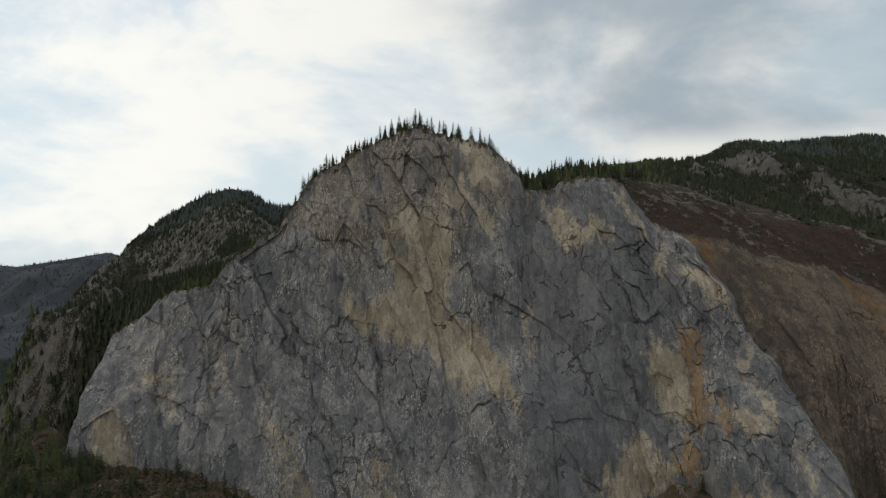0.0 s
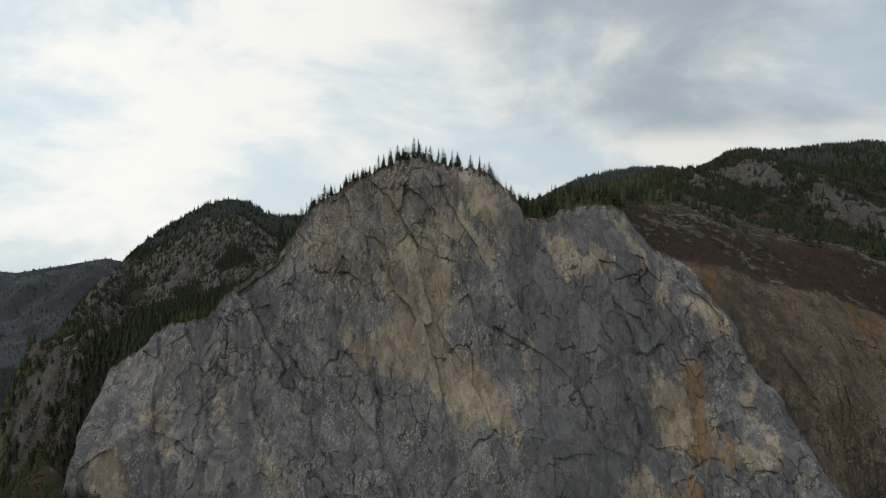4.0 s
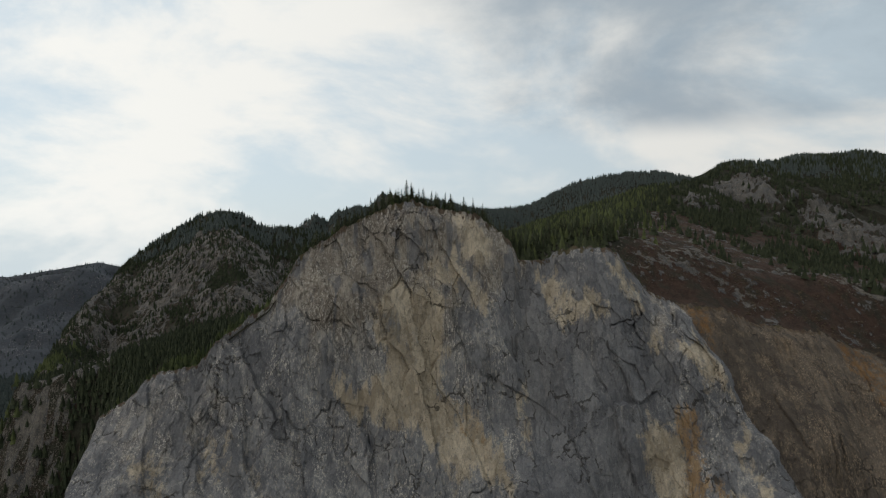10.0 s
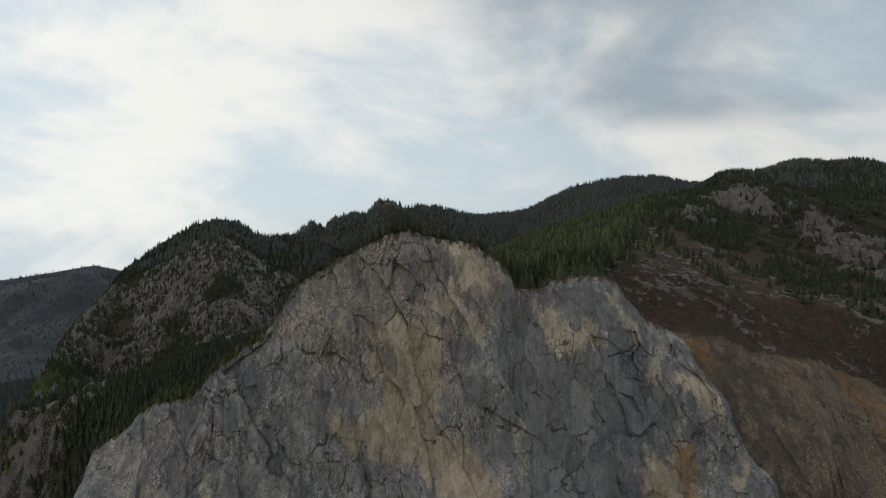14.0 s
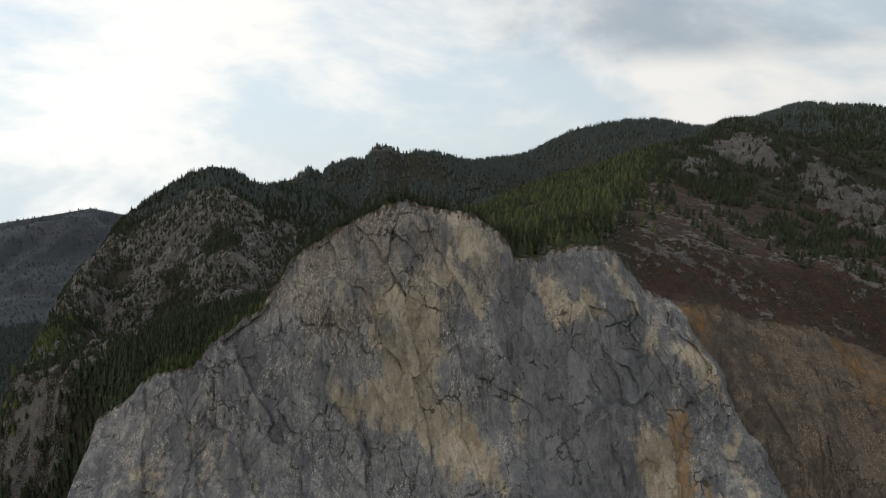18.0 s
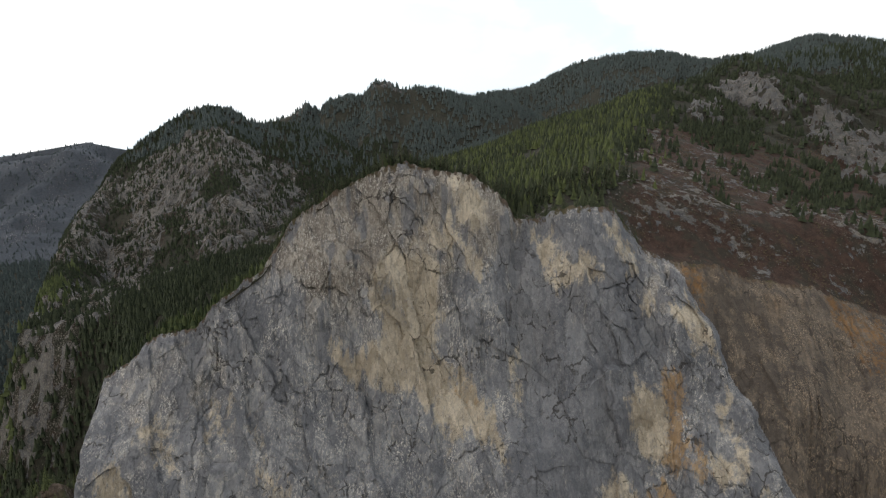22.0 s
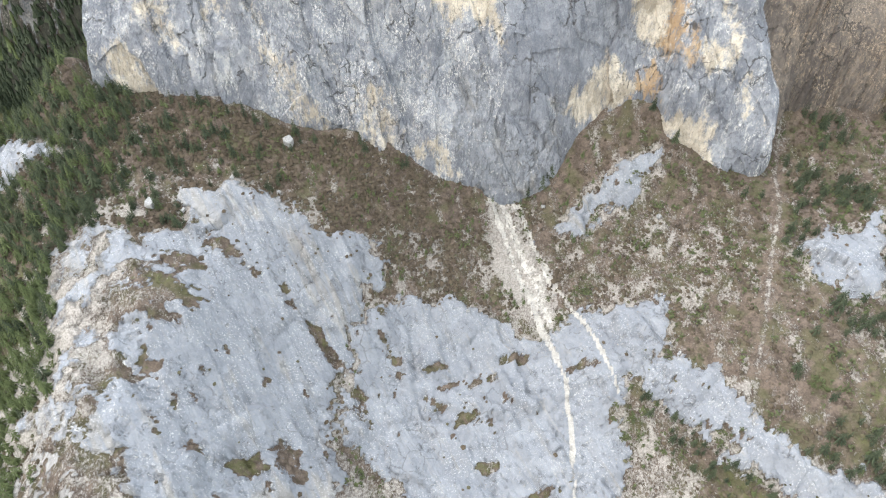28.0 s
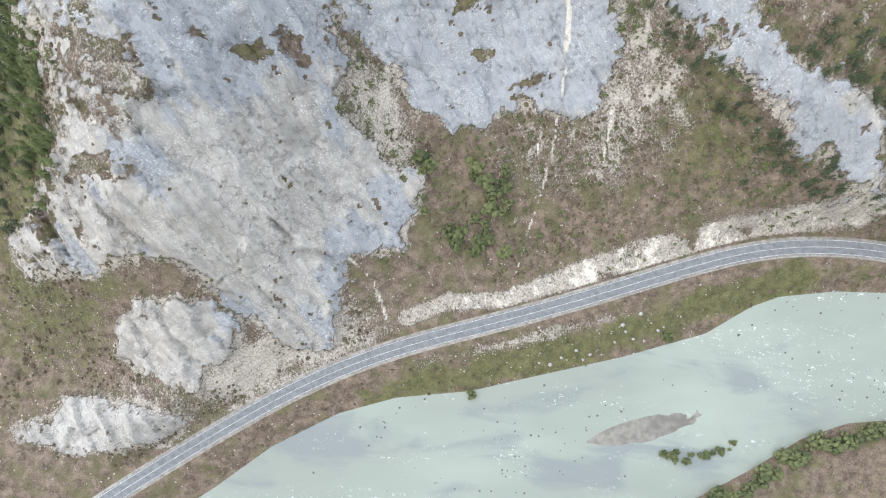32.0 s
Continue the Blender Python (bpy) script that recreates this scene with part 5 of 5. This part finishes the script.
# brush and saplings over the cliff edge
cx = np.concatenate([RNG.uniform(-82, 44, 130), RNG.uniform(40, 118, 60)])
cy = crest_at(cx)[0] + RNG.uniform(4.0, 16, 190)
scatter("spruce_wood", NEAR_TREES, *hill_trees(cx, cy, 3.5, 9), NEEDLES, "dark young spruces between the trees on the crest", "wood", 0.3)
cx = RNG.uniform(-172, 120, 900)
cy = crest_at(cx)[0] + RNG.uniform(0.9, 5.0, 900)
scatter("saplings", NEAR_TREES, *hill_trees(cx[:420], cy[:420], 1.2, 3.6), LARCH, "small green saplings along the cliff edge", "saplings")
scatter("dry_brush", [clump(RNG, 1.0) for _ in range(4)], *hill_trees(cx[420:], cy[420:], 0.4, 1.1), DRY_BRUSH, "brown brush along the cliff edge", "brush", 0.4)

# woods on the hills
slope_wood = lambda x, y: smooth(0, 30, 106 + 0.42 * (y - 380) - x + 22 * fbm(x / 20, y / 20, x * 0, 3, 195)) * smooth(-0.6, 0.1, fbm(x / 30, y / 30, x * 0, 3, 95) + 0.2)
x, y = strewn(11000, -60, 310, 385, 860, slope_wood)
mixed = RNG.random(len(x)) < 0.45
scatter("pine_wood", FAR_TREES, *hill_trees(x[mixed], y[mixed], 6, 10), LARCH, "dense light green pine wood on the slope", "wood")
scatter("spruce_wood", FAR_TREES, *hill_trees(x[~mixed], y[~mixed], 6, 10), NEEDLES, "dark spruces among the pine wood on the slope", "wood")
x, y = strewn(5200, -170, 30, 350, 560, lambda x, y: 0.95 * smooth(3, 9, y - crest_at(x)[0]) * smooth(0, -14, y - crest_at(x)[0] - np.interp(x, [-170, -80, -40, 30], [24, 34, 90, 190])))
scatter("pine_wood", FAR_TREES, *hill_trees(x, y, 5, 9), LARCH, "light green pine wood behind the crest", "wood")


def rock_on_hill(x, y):
    return on_grid(HILL_X, HILL_V, HILL_ROCK, x, y - crest_at(x)[0] - 0.3)


sparse = lambda x, y: (1 - 0.8 * rock_on_hill(x, y)) * smooth(-0.9, -0.1, fbm(x / 26, y / 26, x * 0, 4, 96))
x, y = strewn(40000, -470, -60, 360, 1040, sparse)
scatter("spruce_wood", FAR_TREES, *hill_trees(x, y, 3, 7), NEEDLES, "dark spruce wood scattered over the crags", "wood")
x, y = strewn(2600, -340, -150, 345, 640, lambda x, y: 0.9 * smooth(-0.2, 0.3, fbm(x / 26, y / 26, x * 0, 3, 99)) * smooth(30, 8, np.abs(x + 262 + 0.42 * (y - 400))))
scatter("pine_wood", FAR_TREES, *hill_trees(x, y, 6, 11), LARCH, "light green pines on the shoulder below the crag", "wood")
x, y = strewn(4200, -300, -140, 346, 480, lambda x, y: smooth(3, 9, y - crest_at(x)[0]) * smooth(-0.7, -0.1, fbm(x / 14, y / 14, x * 0, 3, 209)) * (1 - 0.92 * rock_on_hill(x, y)))
scatter("spruce_wood", FAR_TREES, *hill_trees(x, y, 4, 9), NEEDLES, "dark spruces on the steep shoulder west of the cliff", "wood")
x, y = strewn(36000, -420, 900, 900, 1520, lambda x, y: 0.25 + 0.75 * smooth(-0.35, 0.2, fbm(x / 60, y / 60, x * 0, 3, 97)))
scatter("spruce_wood", FAR_TREES, *hill_trees(x, y, 6, 11), HAZED_NEEDLES, "dense dark spruce wood on the back ridge", "wood")
def band(x, y):
    """A diagonal belt of trees down the eastern hill, with stragglers on the brown slope."""
    belt = near_line([(290, 740), (312, 660), (330, 600), (350, 540), (380, 480)], x, y, 60)
    return np.clip(1.8 * belt + 0.16 + 0.25 * smooth(240, 330, x) + 0.8 * smooth(840, 920, y), 0, 1) * smooth(-0.5, 0.3, fbm(x / 22, y / 22, x * 0, 4, 98)) * (1 - 0.92 * rock_on_hill(x, y))


x, y = strewn(30000, 140, 760, 440, 1080, band)
scatter("spruce_wood", FAR_TREES, *hill_trees(x, y, 5, 11), NEEDLES, "dark spruce wood on the eastern hill", "wood")
x, y = strewn(13000, -900, -300, 360, 1400, lambda x, y: smooth(-300, -360, x - 0.2 * (y - 500)) * (hill_at(x, y) < -150))
scatter("spruce_wood", FAR_TREES, *hill_trees(x, y, 8, 14), HAZED_NEEDLES, "dark spruce wood on the valley floor", "wood")
BRUSH = [clump(RNG, 1.0) for _ in range(4)]
x, y = strewn(17000, 90, 440, 378, 700, lambda x, y: smooth(-0.3, 0.5, fbm(x / 15, y / 15, x * 0, 4, 199)) * (1 - slope_wood(x, y)))
scatter("dry_brush", BRUSH, *hill_trees(x, y, 0.4, 1.0), DRY_BRUSH, "dry reddish brown brush on the slope behind the cliff", "brush", 0.4)
x, y = strewn(16000, 95, 420, 378, 640, lambda x, y: smooth(0.15, 0.7, blobs(SCARS, x, y, 0.5 * fbm(x / 40, y / 40, x * 0, 4, 81), 0.6) + 0.5 * fbm(x / 14, y / 9, x * 0, 4, 211)) * (1 - slope_wood(x, y)))
scatter("scree", [clump(RNG, 1.0) for _ in range(4)], *hill_trees(x, y, 0.2, 0.75), BROWN_STONE, "broken brown rock on the slope behind the cliff", "scree", 0.5)
x = RNG.uniform(-1300, -560, 3000)
y = RNG.uniform(1250, 1830, 3000)
z = ridge_height(x, y, FAR_RIDGES, -236.0) + 24 * fbm(x / 130, y / 130, x * 0, 5, 91) * smooth(-240, -150, ridge_height(x, y, FAR_RIDGES, -236.0)) * smooth(8, 40, np.abs(y - 1812))
scatter("spruce_wood", FAR_TREES, np.stack([x, y, z - 1], -1), RNG.uniform(4, 8, len(x)), HAZED_NEEDLES, "dark woods on the distant mountain", "wood")


# ---- plants and stones on the slopes in front ----
def rock_under(x, y):
    return on_grid(GROUND_X, GROUND_Y, GROUND_ROCK, np.asarray(x, float), np.asarray(y, float))


def ground_spots(x, y, low, high, sink=0.2):
    return np.stack([x, y, ground_at(x, y) - sink], -1), RNG.uniform(low, high, len(x))


def foot_gap(x, y):
    return line(FOOT, x, 1) - y


x = np.array([-165, -160, -121, -116, -112, -103, -95, -90, -84, -60, -37, -35.5, -34, -15, -13, 62, 64, 66, 54, 118, -130, -70, -50, 130.0])
spots, sizes = ground_spots(x, line(FOOT, x, 1) - RNG.uniform(3, 6, len(x)), 6, 11)
plant(SPRUCE, "spruce", "lone dark spruce at the foot of the cliff", "tree", "spruces at the cliff foot", spots, sizes)
x, y = strewn(700, -182, -66, 215, 288, lambda x, y: (foot_gap(x, y) > 5) * (1 - rock_under(x, y)) * (0.2 + 0.6 * smooth(-95, -140, x)))
spots, sizes = ground_spots(x[:55], y[:55], 5, 11)
plant(SPRUCE, "spruce", "dark spruce among brown undergrowth below the cliff", "tree", "spruces on the west talus", spots, sizes)
scatter("spruce_wood", NEAR_TREES, *ground_spots(x[55:200], y[55:200], 4, 10), NEEDLES, "open spruce wood in brown undergrowth below the cliff", "wood")
x, y = strewn(4200, -330, -135, 20, 358, lambda x, y: (1 - rock_under(x, y)) * smooth(0, 12, -146 - x) * smooth(40, 80, y + 0.3 * (x + 150)) * smooth(4, 12, np.hypot(np.maximum(x + 168, 0), 1) * 8 + (y < 285) * 20 + (x < -182) * 20))
green = (RNG.random(len(x)) < 0.5) | (y < 190)
scatter("pine_wood", NEAR_TREES, *ground_spots(x[green], y[green], 6, 11), LARCH, "green conifer wood on the western slope", "wood")
scatter("spruce_wood", NEAR_TREES, *ground_spots(x[~green], y[~green], 5, 11), NEEDLES, "dark spruces at the west end of the cliff foot", "wood")
x, y = strewn(750, -330, -135, 40, 358, lambda x, y: (1 - rock_under(x, y)) * smooth(0, 12, -146 - x) * ((y < 285) | (x < -184)))
scatter("spruce_wood", NEAR_TREES, *ground_spots(x, y, 6, 12), NEEDLES, "dark spruces mixed into the western wood", "wood")
east = lambda x, y: (1 - rock_under(x, y)) * np.maximum(near_line([(102, 168), (128, 133), (154, 108), (189, 80)], x, y, 6), smooth(150, 190, x) * (y > 70) * (y < 300) * (near_line(TRACK, x, y, 4.0) < 0.3) * smooth(-0.2, 0.3, fbm(x / 18, y / 18, x * 0, 3, 101)))
x, y = strewn(2400, 95, 300, 60, 300, east)
near = np.argsort(x)[:50]
spots, sizes = ground_spots(x[near], y[near], 4.5, 8.5)
plant(SPRUCE, "spruce", "dark spruce beside the pale rock gully", "tree", "spruces by the gully", spots, sizes)
rest = np.argsort(x)[50:]
scatter("spruce_wood", NEAR_TREES, *ground_spots(x[rest], y[rest], 6, 10), NEEDLES, "dark spruce wood on the eastern slope", "wood")

x, y = strewn(90, -2, 44, 38, 96, lambda x, y: smooth(-0.1, 0.3, fbm(x / 14, y / 14, x * 0, 2, 103)))
spots, sizes = ground_spots(np.r_[x[:32], 42, 133, 28], np.r_[y[:32], 62, -3, -37], 4.5, 9.5)
plant(SHRUB, "shrub", "rounded dull green shrub in the grassy hollow", "shrub", "shrubs in the hollow", spots, sizes)
bx = np.linspace(118, 262, 44) + RNG.uniform(-2, 2, 44)
spots, sizes = ground_spots(bx, line(FAR_SHORE, bx) - RNG.uniform(1, 10, 44), 5.5, 11)
plant(SHRUB, "shrub", "leafy willow shrub on the far river bank", "shrub", "shrubs on the far bank", spots, sizes)

SHRUBLETS = [clump(RNG, 1.0) for _ in range(5)]
bushy = lambda x, y: (1 - 0.975 * rock_under(x, y)) * (near_line(TRACK, x, y, 3.0) < 0.3) * (near_line(CHUTES[0][0], x, y, 6) < 0.5) * (foot_gap(x, y) > 1) * (near_line(CUT_BANK, x, y, 8) < 0.3) * np.where(y < line([(a, b) for a, b, _ in ROAD], x), 0.3, 1.0) * (to_polyline(ROAD, x, y)[0] > 9) * smooth(-0.35, 0.45, fbm(x / 17, y / 22, x * 0, 4, 104)) * (y > line(SHORE, x) + 2)
x, y = strewn(30000, -230, 262, -90, 300, bushy)
half = len(x) // 2
scatter("dry_brush", SHRUBLETS, *ground_spots(x[half:], y[half:], 0.4, 1.4, 0.1), DRY_BRUSH, "low dry brown brush on the slopes", "brush", 0.4)
x, y = x[:half], y[:half]
scatter("undergrowth", SHRUBLETS, *ground_spots(x, y, 0.35, 1.1, 0.1), HEATH, "low brown-green undergrowth on the slopes", "undergrowth", 0.4)

thicket = lambda x, y: (1 - 0.98 * rock_under(x, y)) * (foot_gap(x, y) > 0.5) * (near_line(CHUTES[0][0], x, y, 8) < 0.3) * (near_line(TRACK, x, y, 3.0) < 0.3) * smooth(-0.55, 0.15, fbm(x / 12, y / 12, x * 0, 4, 210)) * smooth(205, 235, y + 0.12 * np.abs(x)) * (0.16 + 0.84 * smooth(60, -60, x))
x, y = strewn(30000, -215, 262, 200, 298, thicket)
scatter("thicket", SHRUBLETS, *ground_spots(x, y, 0.5, 1.5, 0.1), THICKET, "dark brown leafless thicket on the talus under the cliff", "thicket", 0.4)

STONES = []
for _ in range(5):
    v, f = clump(RNG, 1.0)
    v[:, 2] *= 0.7
    STONES.append((v, f))
stony = lambda x, y: np.clip(blobs(SCREE, x, y, 0.2 * fbm(x / 20, y / 20, x * 0, 3, 71), 0.7) * 1.1 + 0.12, 0, 1) * (to_polyline(ROAD, x, y)[0] > 8) * (foot_gap(x, y) > 0) * (1 - 0.6 * rock_under(x, y)) * (y > line(SHORE, x))
x, y = strewn(30000, -230, 262, -90, 295, stony)
scatter("scree", STONES, *ground_spots(x, y, 0.14, 0.5, 0.05), SCREE_STONE, "loose pale limestone scree", "scree", 0.4)

sapling = lambda x, y: (1 - rock_under(x, y)) * (foot_gap(x, y) > 4) * (to_polyline(ROAD, x, y)[0] > 12) * smooth(0.0, 0.5, fbm(x / 20, y / 20, x * 0, 4, 204) + 0.25 * (y > 215) + 0.25 * (x > 150)) * (y > 40)
x, y = strewn(4200, -170, 262, 40, 296, sapling)
scatter("saplings", NEAR_TREES, *ground_spots(x, y, 1.8, 5.0), LARCH, "small olive green saplings scattered on the talus", "saplings")

BUSHES = [shrub_crown(RNG, 9) for _ in range(4)]
leafy = lambda x, y: (1 - rock_under(x, y)) * (foot_gap(x, y) > 2) * (to_polyline(ROAD, x, y)[0] > 10) * (near_line(TRACK, x, y, 3.0) < 0.3) * (near_line(CHUTES[0][0], x, y, 6) < 0.5) * np.clip(smooth(0.05, 0.5, fbm(x / 16, y / 16, x * 0, 4, 207) + 0.3 * smooth(110, 190, x)) + 0.06, 0, 1)
x, y = strewn(7000, -175, 262, 30, 296, leafy)
scatter("bushes", BUSHES, *ground_spots(x, y, 1.6, 4.2), LEAVES, "low dull green bushes scattered over the talus", "bushes", 0.3)

# large blocks fallen from the face
def block(size, tall):
    """A broken block: a box cut by a few random planes."""
    bm = bmesh.new()
    bmesh.ops.create_cube(bm, size=2.0, matrix=Matrix.Diagonal((size * 0.8, size * 0.65, size * tall, 1)))
    for _ in range(9):
        way = Vector(RNG.normal(size=3)).normalized()
        cut = bmesh.ops.bisect_plane(bm, geom=bm.verts[:] + bm.edges[:] + bm.faces[:], plane_co=way * size * RNG.uniform(0.55, 0.8), plane_no=way, clear_outer=True)
        edges = [e for e in cut["geom_cut"] if isinstance(e, bmesh.types.BMEdge)]
        if len(edges) > 2:
            bmesh.ops.contextual_create(bm, geom=edges)
    return bm


for x, y, size, tall in ((-73, 277, 3.4, 1.9), (-128, 228, 3.0, 0.8), (-114, 228, 1.6, 0.7), (-75, 249, 1.5, 0.8), (-96, 250, 1.2, 0.7), (62, 268, 1.3, 0.8), (120, 252, 1.6, 0.8), (20, 214, 1.2, 0.8)):
    ob = tagged(part("boulder", block(size, tall), BOULDER), "grey limestone block fallen from the cliff, lying in brown brush", "boulder", "fallen blocks under the cliff")
    ob.matrix_world = pose(x, y, float(ground_at(x, y)) + 0.4 * size * tall, 0, 0, RNG.uniform(0, 360))

# boulders by the river
bx = np.array([102, 115, 121, 98, 105, 110, 128, 124, 131, 118, 88, 84, 76, 70, 108, 64, 92, 140.0])
by = np.array([-2, -5, -6, -14, -7, -1, 0, 4, 2, 9, -17, -12, -16, -20, 3, -19, -14, 8.0])
for i in range(len(bx)):
    v, f = clump(RNG, 1.0)
    v[:, 2] *= 0.8
    ob = tagged(new("boulder", smooth_mesh("boulder", v * RNG.uniform(0.7, 1.5), f, BOULDER)), "pale limestone boulder in the riverside grass", "boulder", "boulders by the river")
    ob.matrix_world = pose(bx[i], by[i], float(ground_at(bx[i], by[i])) + 0.3, 0, 0, RNG.uniform(0, 360))
x, y = strewn(2600, -60, 262, -150, 24, lambda x, y: (y < line(SHORE, x)) * (y > line(FAR_SHORE, x)) * np.clip(smooth(0.2, 0.8, fbm(x / 26, y / 15, x * 0, 4, 106)) + 0.06 + 0.5 * smooth(7, 1, line(SHORE, x) - y) * smooth(0.0, 0.4, fbm(x / 20, y / 20, x * 0, 2, 107)), 0, 1))
scatter("river_stones", STONES, np.stack([x, y, np.full(len(x), WATER - 0.15)], -1), RNG.uniform(0.25, 0.8, len(x)) ** 1.3, WET_STONE, "dark wet stones in the shallows", "stones", 0.3)


def shoal():
    """A bar of grey sand with a tapered upstream end."""
    u, v = np.meshgrid(np.linspace(0, 1, 60), np.linspace(-1, 1, 22))
    half = 24 * u ** 0.75 * np.sqrt(np.maximum(1 - u, 0)) * (1 - 0.35 * u)
    x, y = 90 + u * 82, -62 + 21 * u + v * half + 0.8 * fbm(u * 5, v * 2, u * 0, 2, 110)
    z = WATER - 0.25 + 0.8 * (1 - v * v) * np.sin(np.pi * u ** 0.55) * (1 - 0.35 * u) + 0.1 * fbm(u * 9, v * 3, u * 0, 3, 111)
    ob = new("gravel_bar", smooth_mesh("gravel_bar", np.stack([x.ravel(), y.ravel(), z.ravel()], -1), grid_faces(*x.shape), SAND))
    tagged(ob, "low bar of wet grey sand in the river", "gravel bar", kind="structure")


shoal()
ix = np.concatenate([RNG.uniform(131, 159, 26), RNG.uniform(161, 172, 10)])
iy = np.interp(ix, [131, 145, 159, 172], [-66, -68.5, -65.5, -60]) + RNG.uniform(-2.4, 2.4, len(ix))
plant(SHRUB, "shrub", "low willow shrub on the small river island", "shrub", "shrubs on the island", np.stack([ix, iy, np.full(len(ix), WATER + 0.1)], -1), RNG.uniform(2.0, 4.4, len(ix)))


def guard_rail():
    rows = np.where((ROAD_LINE[:, 0] > 96) & (ROAD_LINE[:, 0] < 300))[0]
    root = tagged(new("guard_rail"), "galvanised steel guard rail on the river side of the road", "guard rail")
    q, side = ROAD_LINE[rows], ROAD_SIDE[rows]
    v = np.stack([np.c_[q - side * o, np.full(len(q), h)] for o, h in ((4.9, -222.45), (4.82, -222.3), (4.9, -222.15), (4.96, -222.3))], 1)
    v = np.concatenate([v, v[:, :1]], 1)
    rail = new("rail", smooth_mesh("rail", v.reshape(-1, 3), grid_faces(len(q), 5), METAL))
    rail.parent = root
    post = None
    for (x, y), (sx, sy) in zip(q, side):
        if post is None:
            bm = bmesh.new()
            bmesh.ops.create_cube(bm, size=1.0, matrix=Matrix.Diagonal((0.14, 0.14, 1.5, 1)))
            bmesh.ops.bevel(bm, geom=bm.edges, offset=0.02, segments=1, affect="EDGES")
            post = ob = part("post", bm, METAL, root)
        else:
            ob = new("post", post.data)
            ob.parent = root
        ob.location = (x - sx * 5.05, y - sy * 5.05, -222.8)


guard_rail()


def fallen_trunk():
    root = new("fallen_trunk", stem_mesh("fallen_trunk", 12.0, 0.35, 0.12))
    root.data.materials[0] = BOULDER
    x, y = 38, 80
    root.matrix_world = pose(x, y - 5, float(ground_at(x, y - 5)) + 0.4, -78, 0, -12)
    tagged(root, "bleached fallen tree trunk on the grass", "tree trunk")


fallen_trunk()
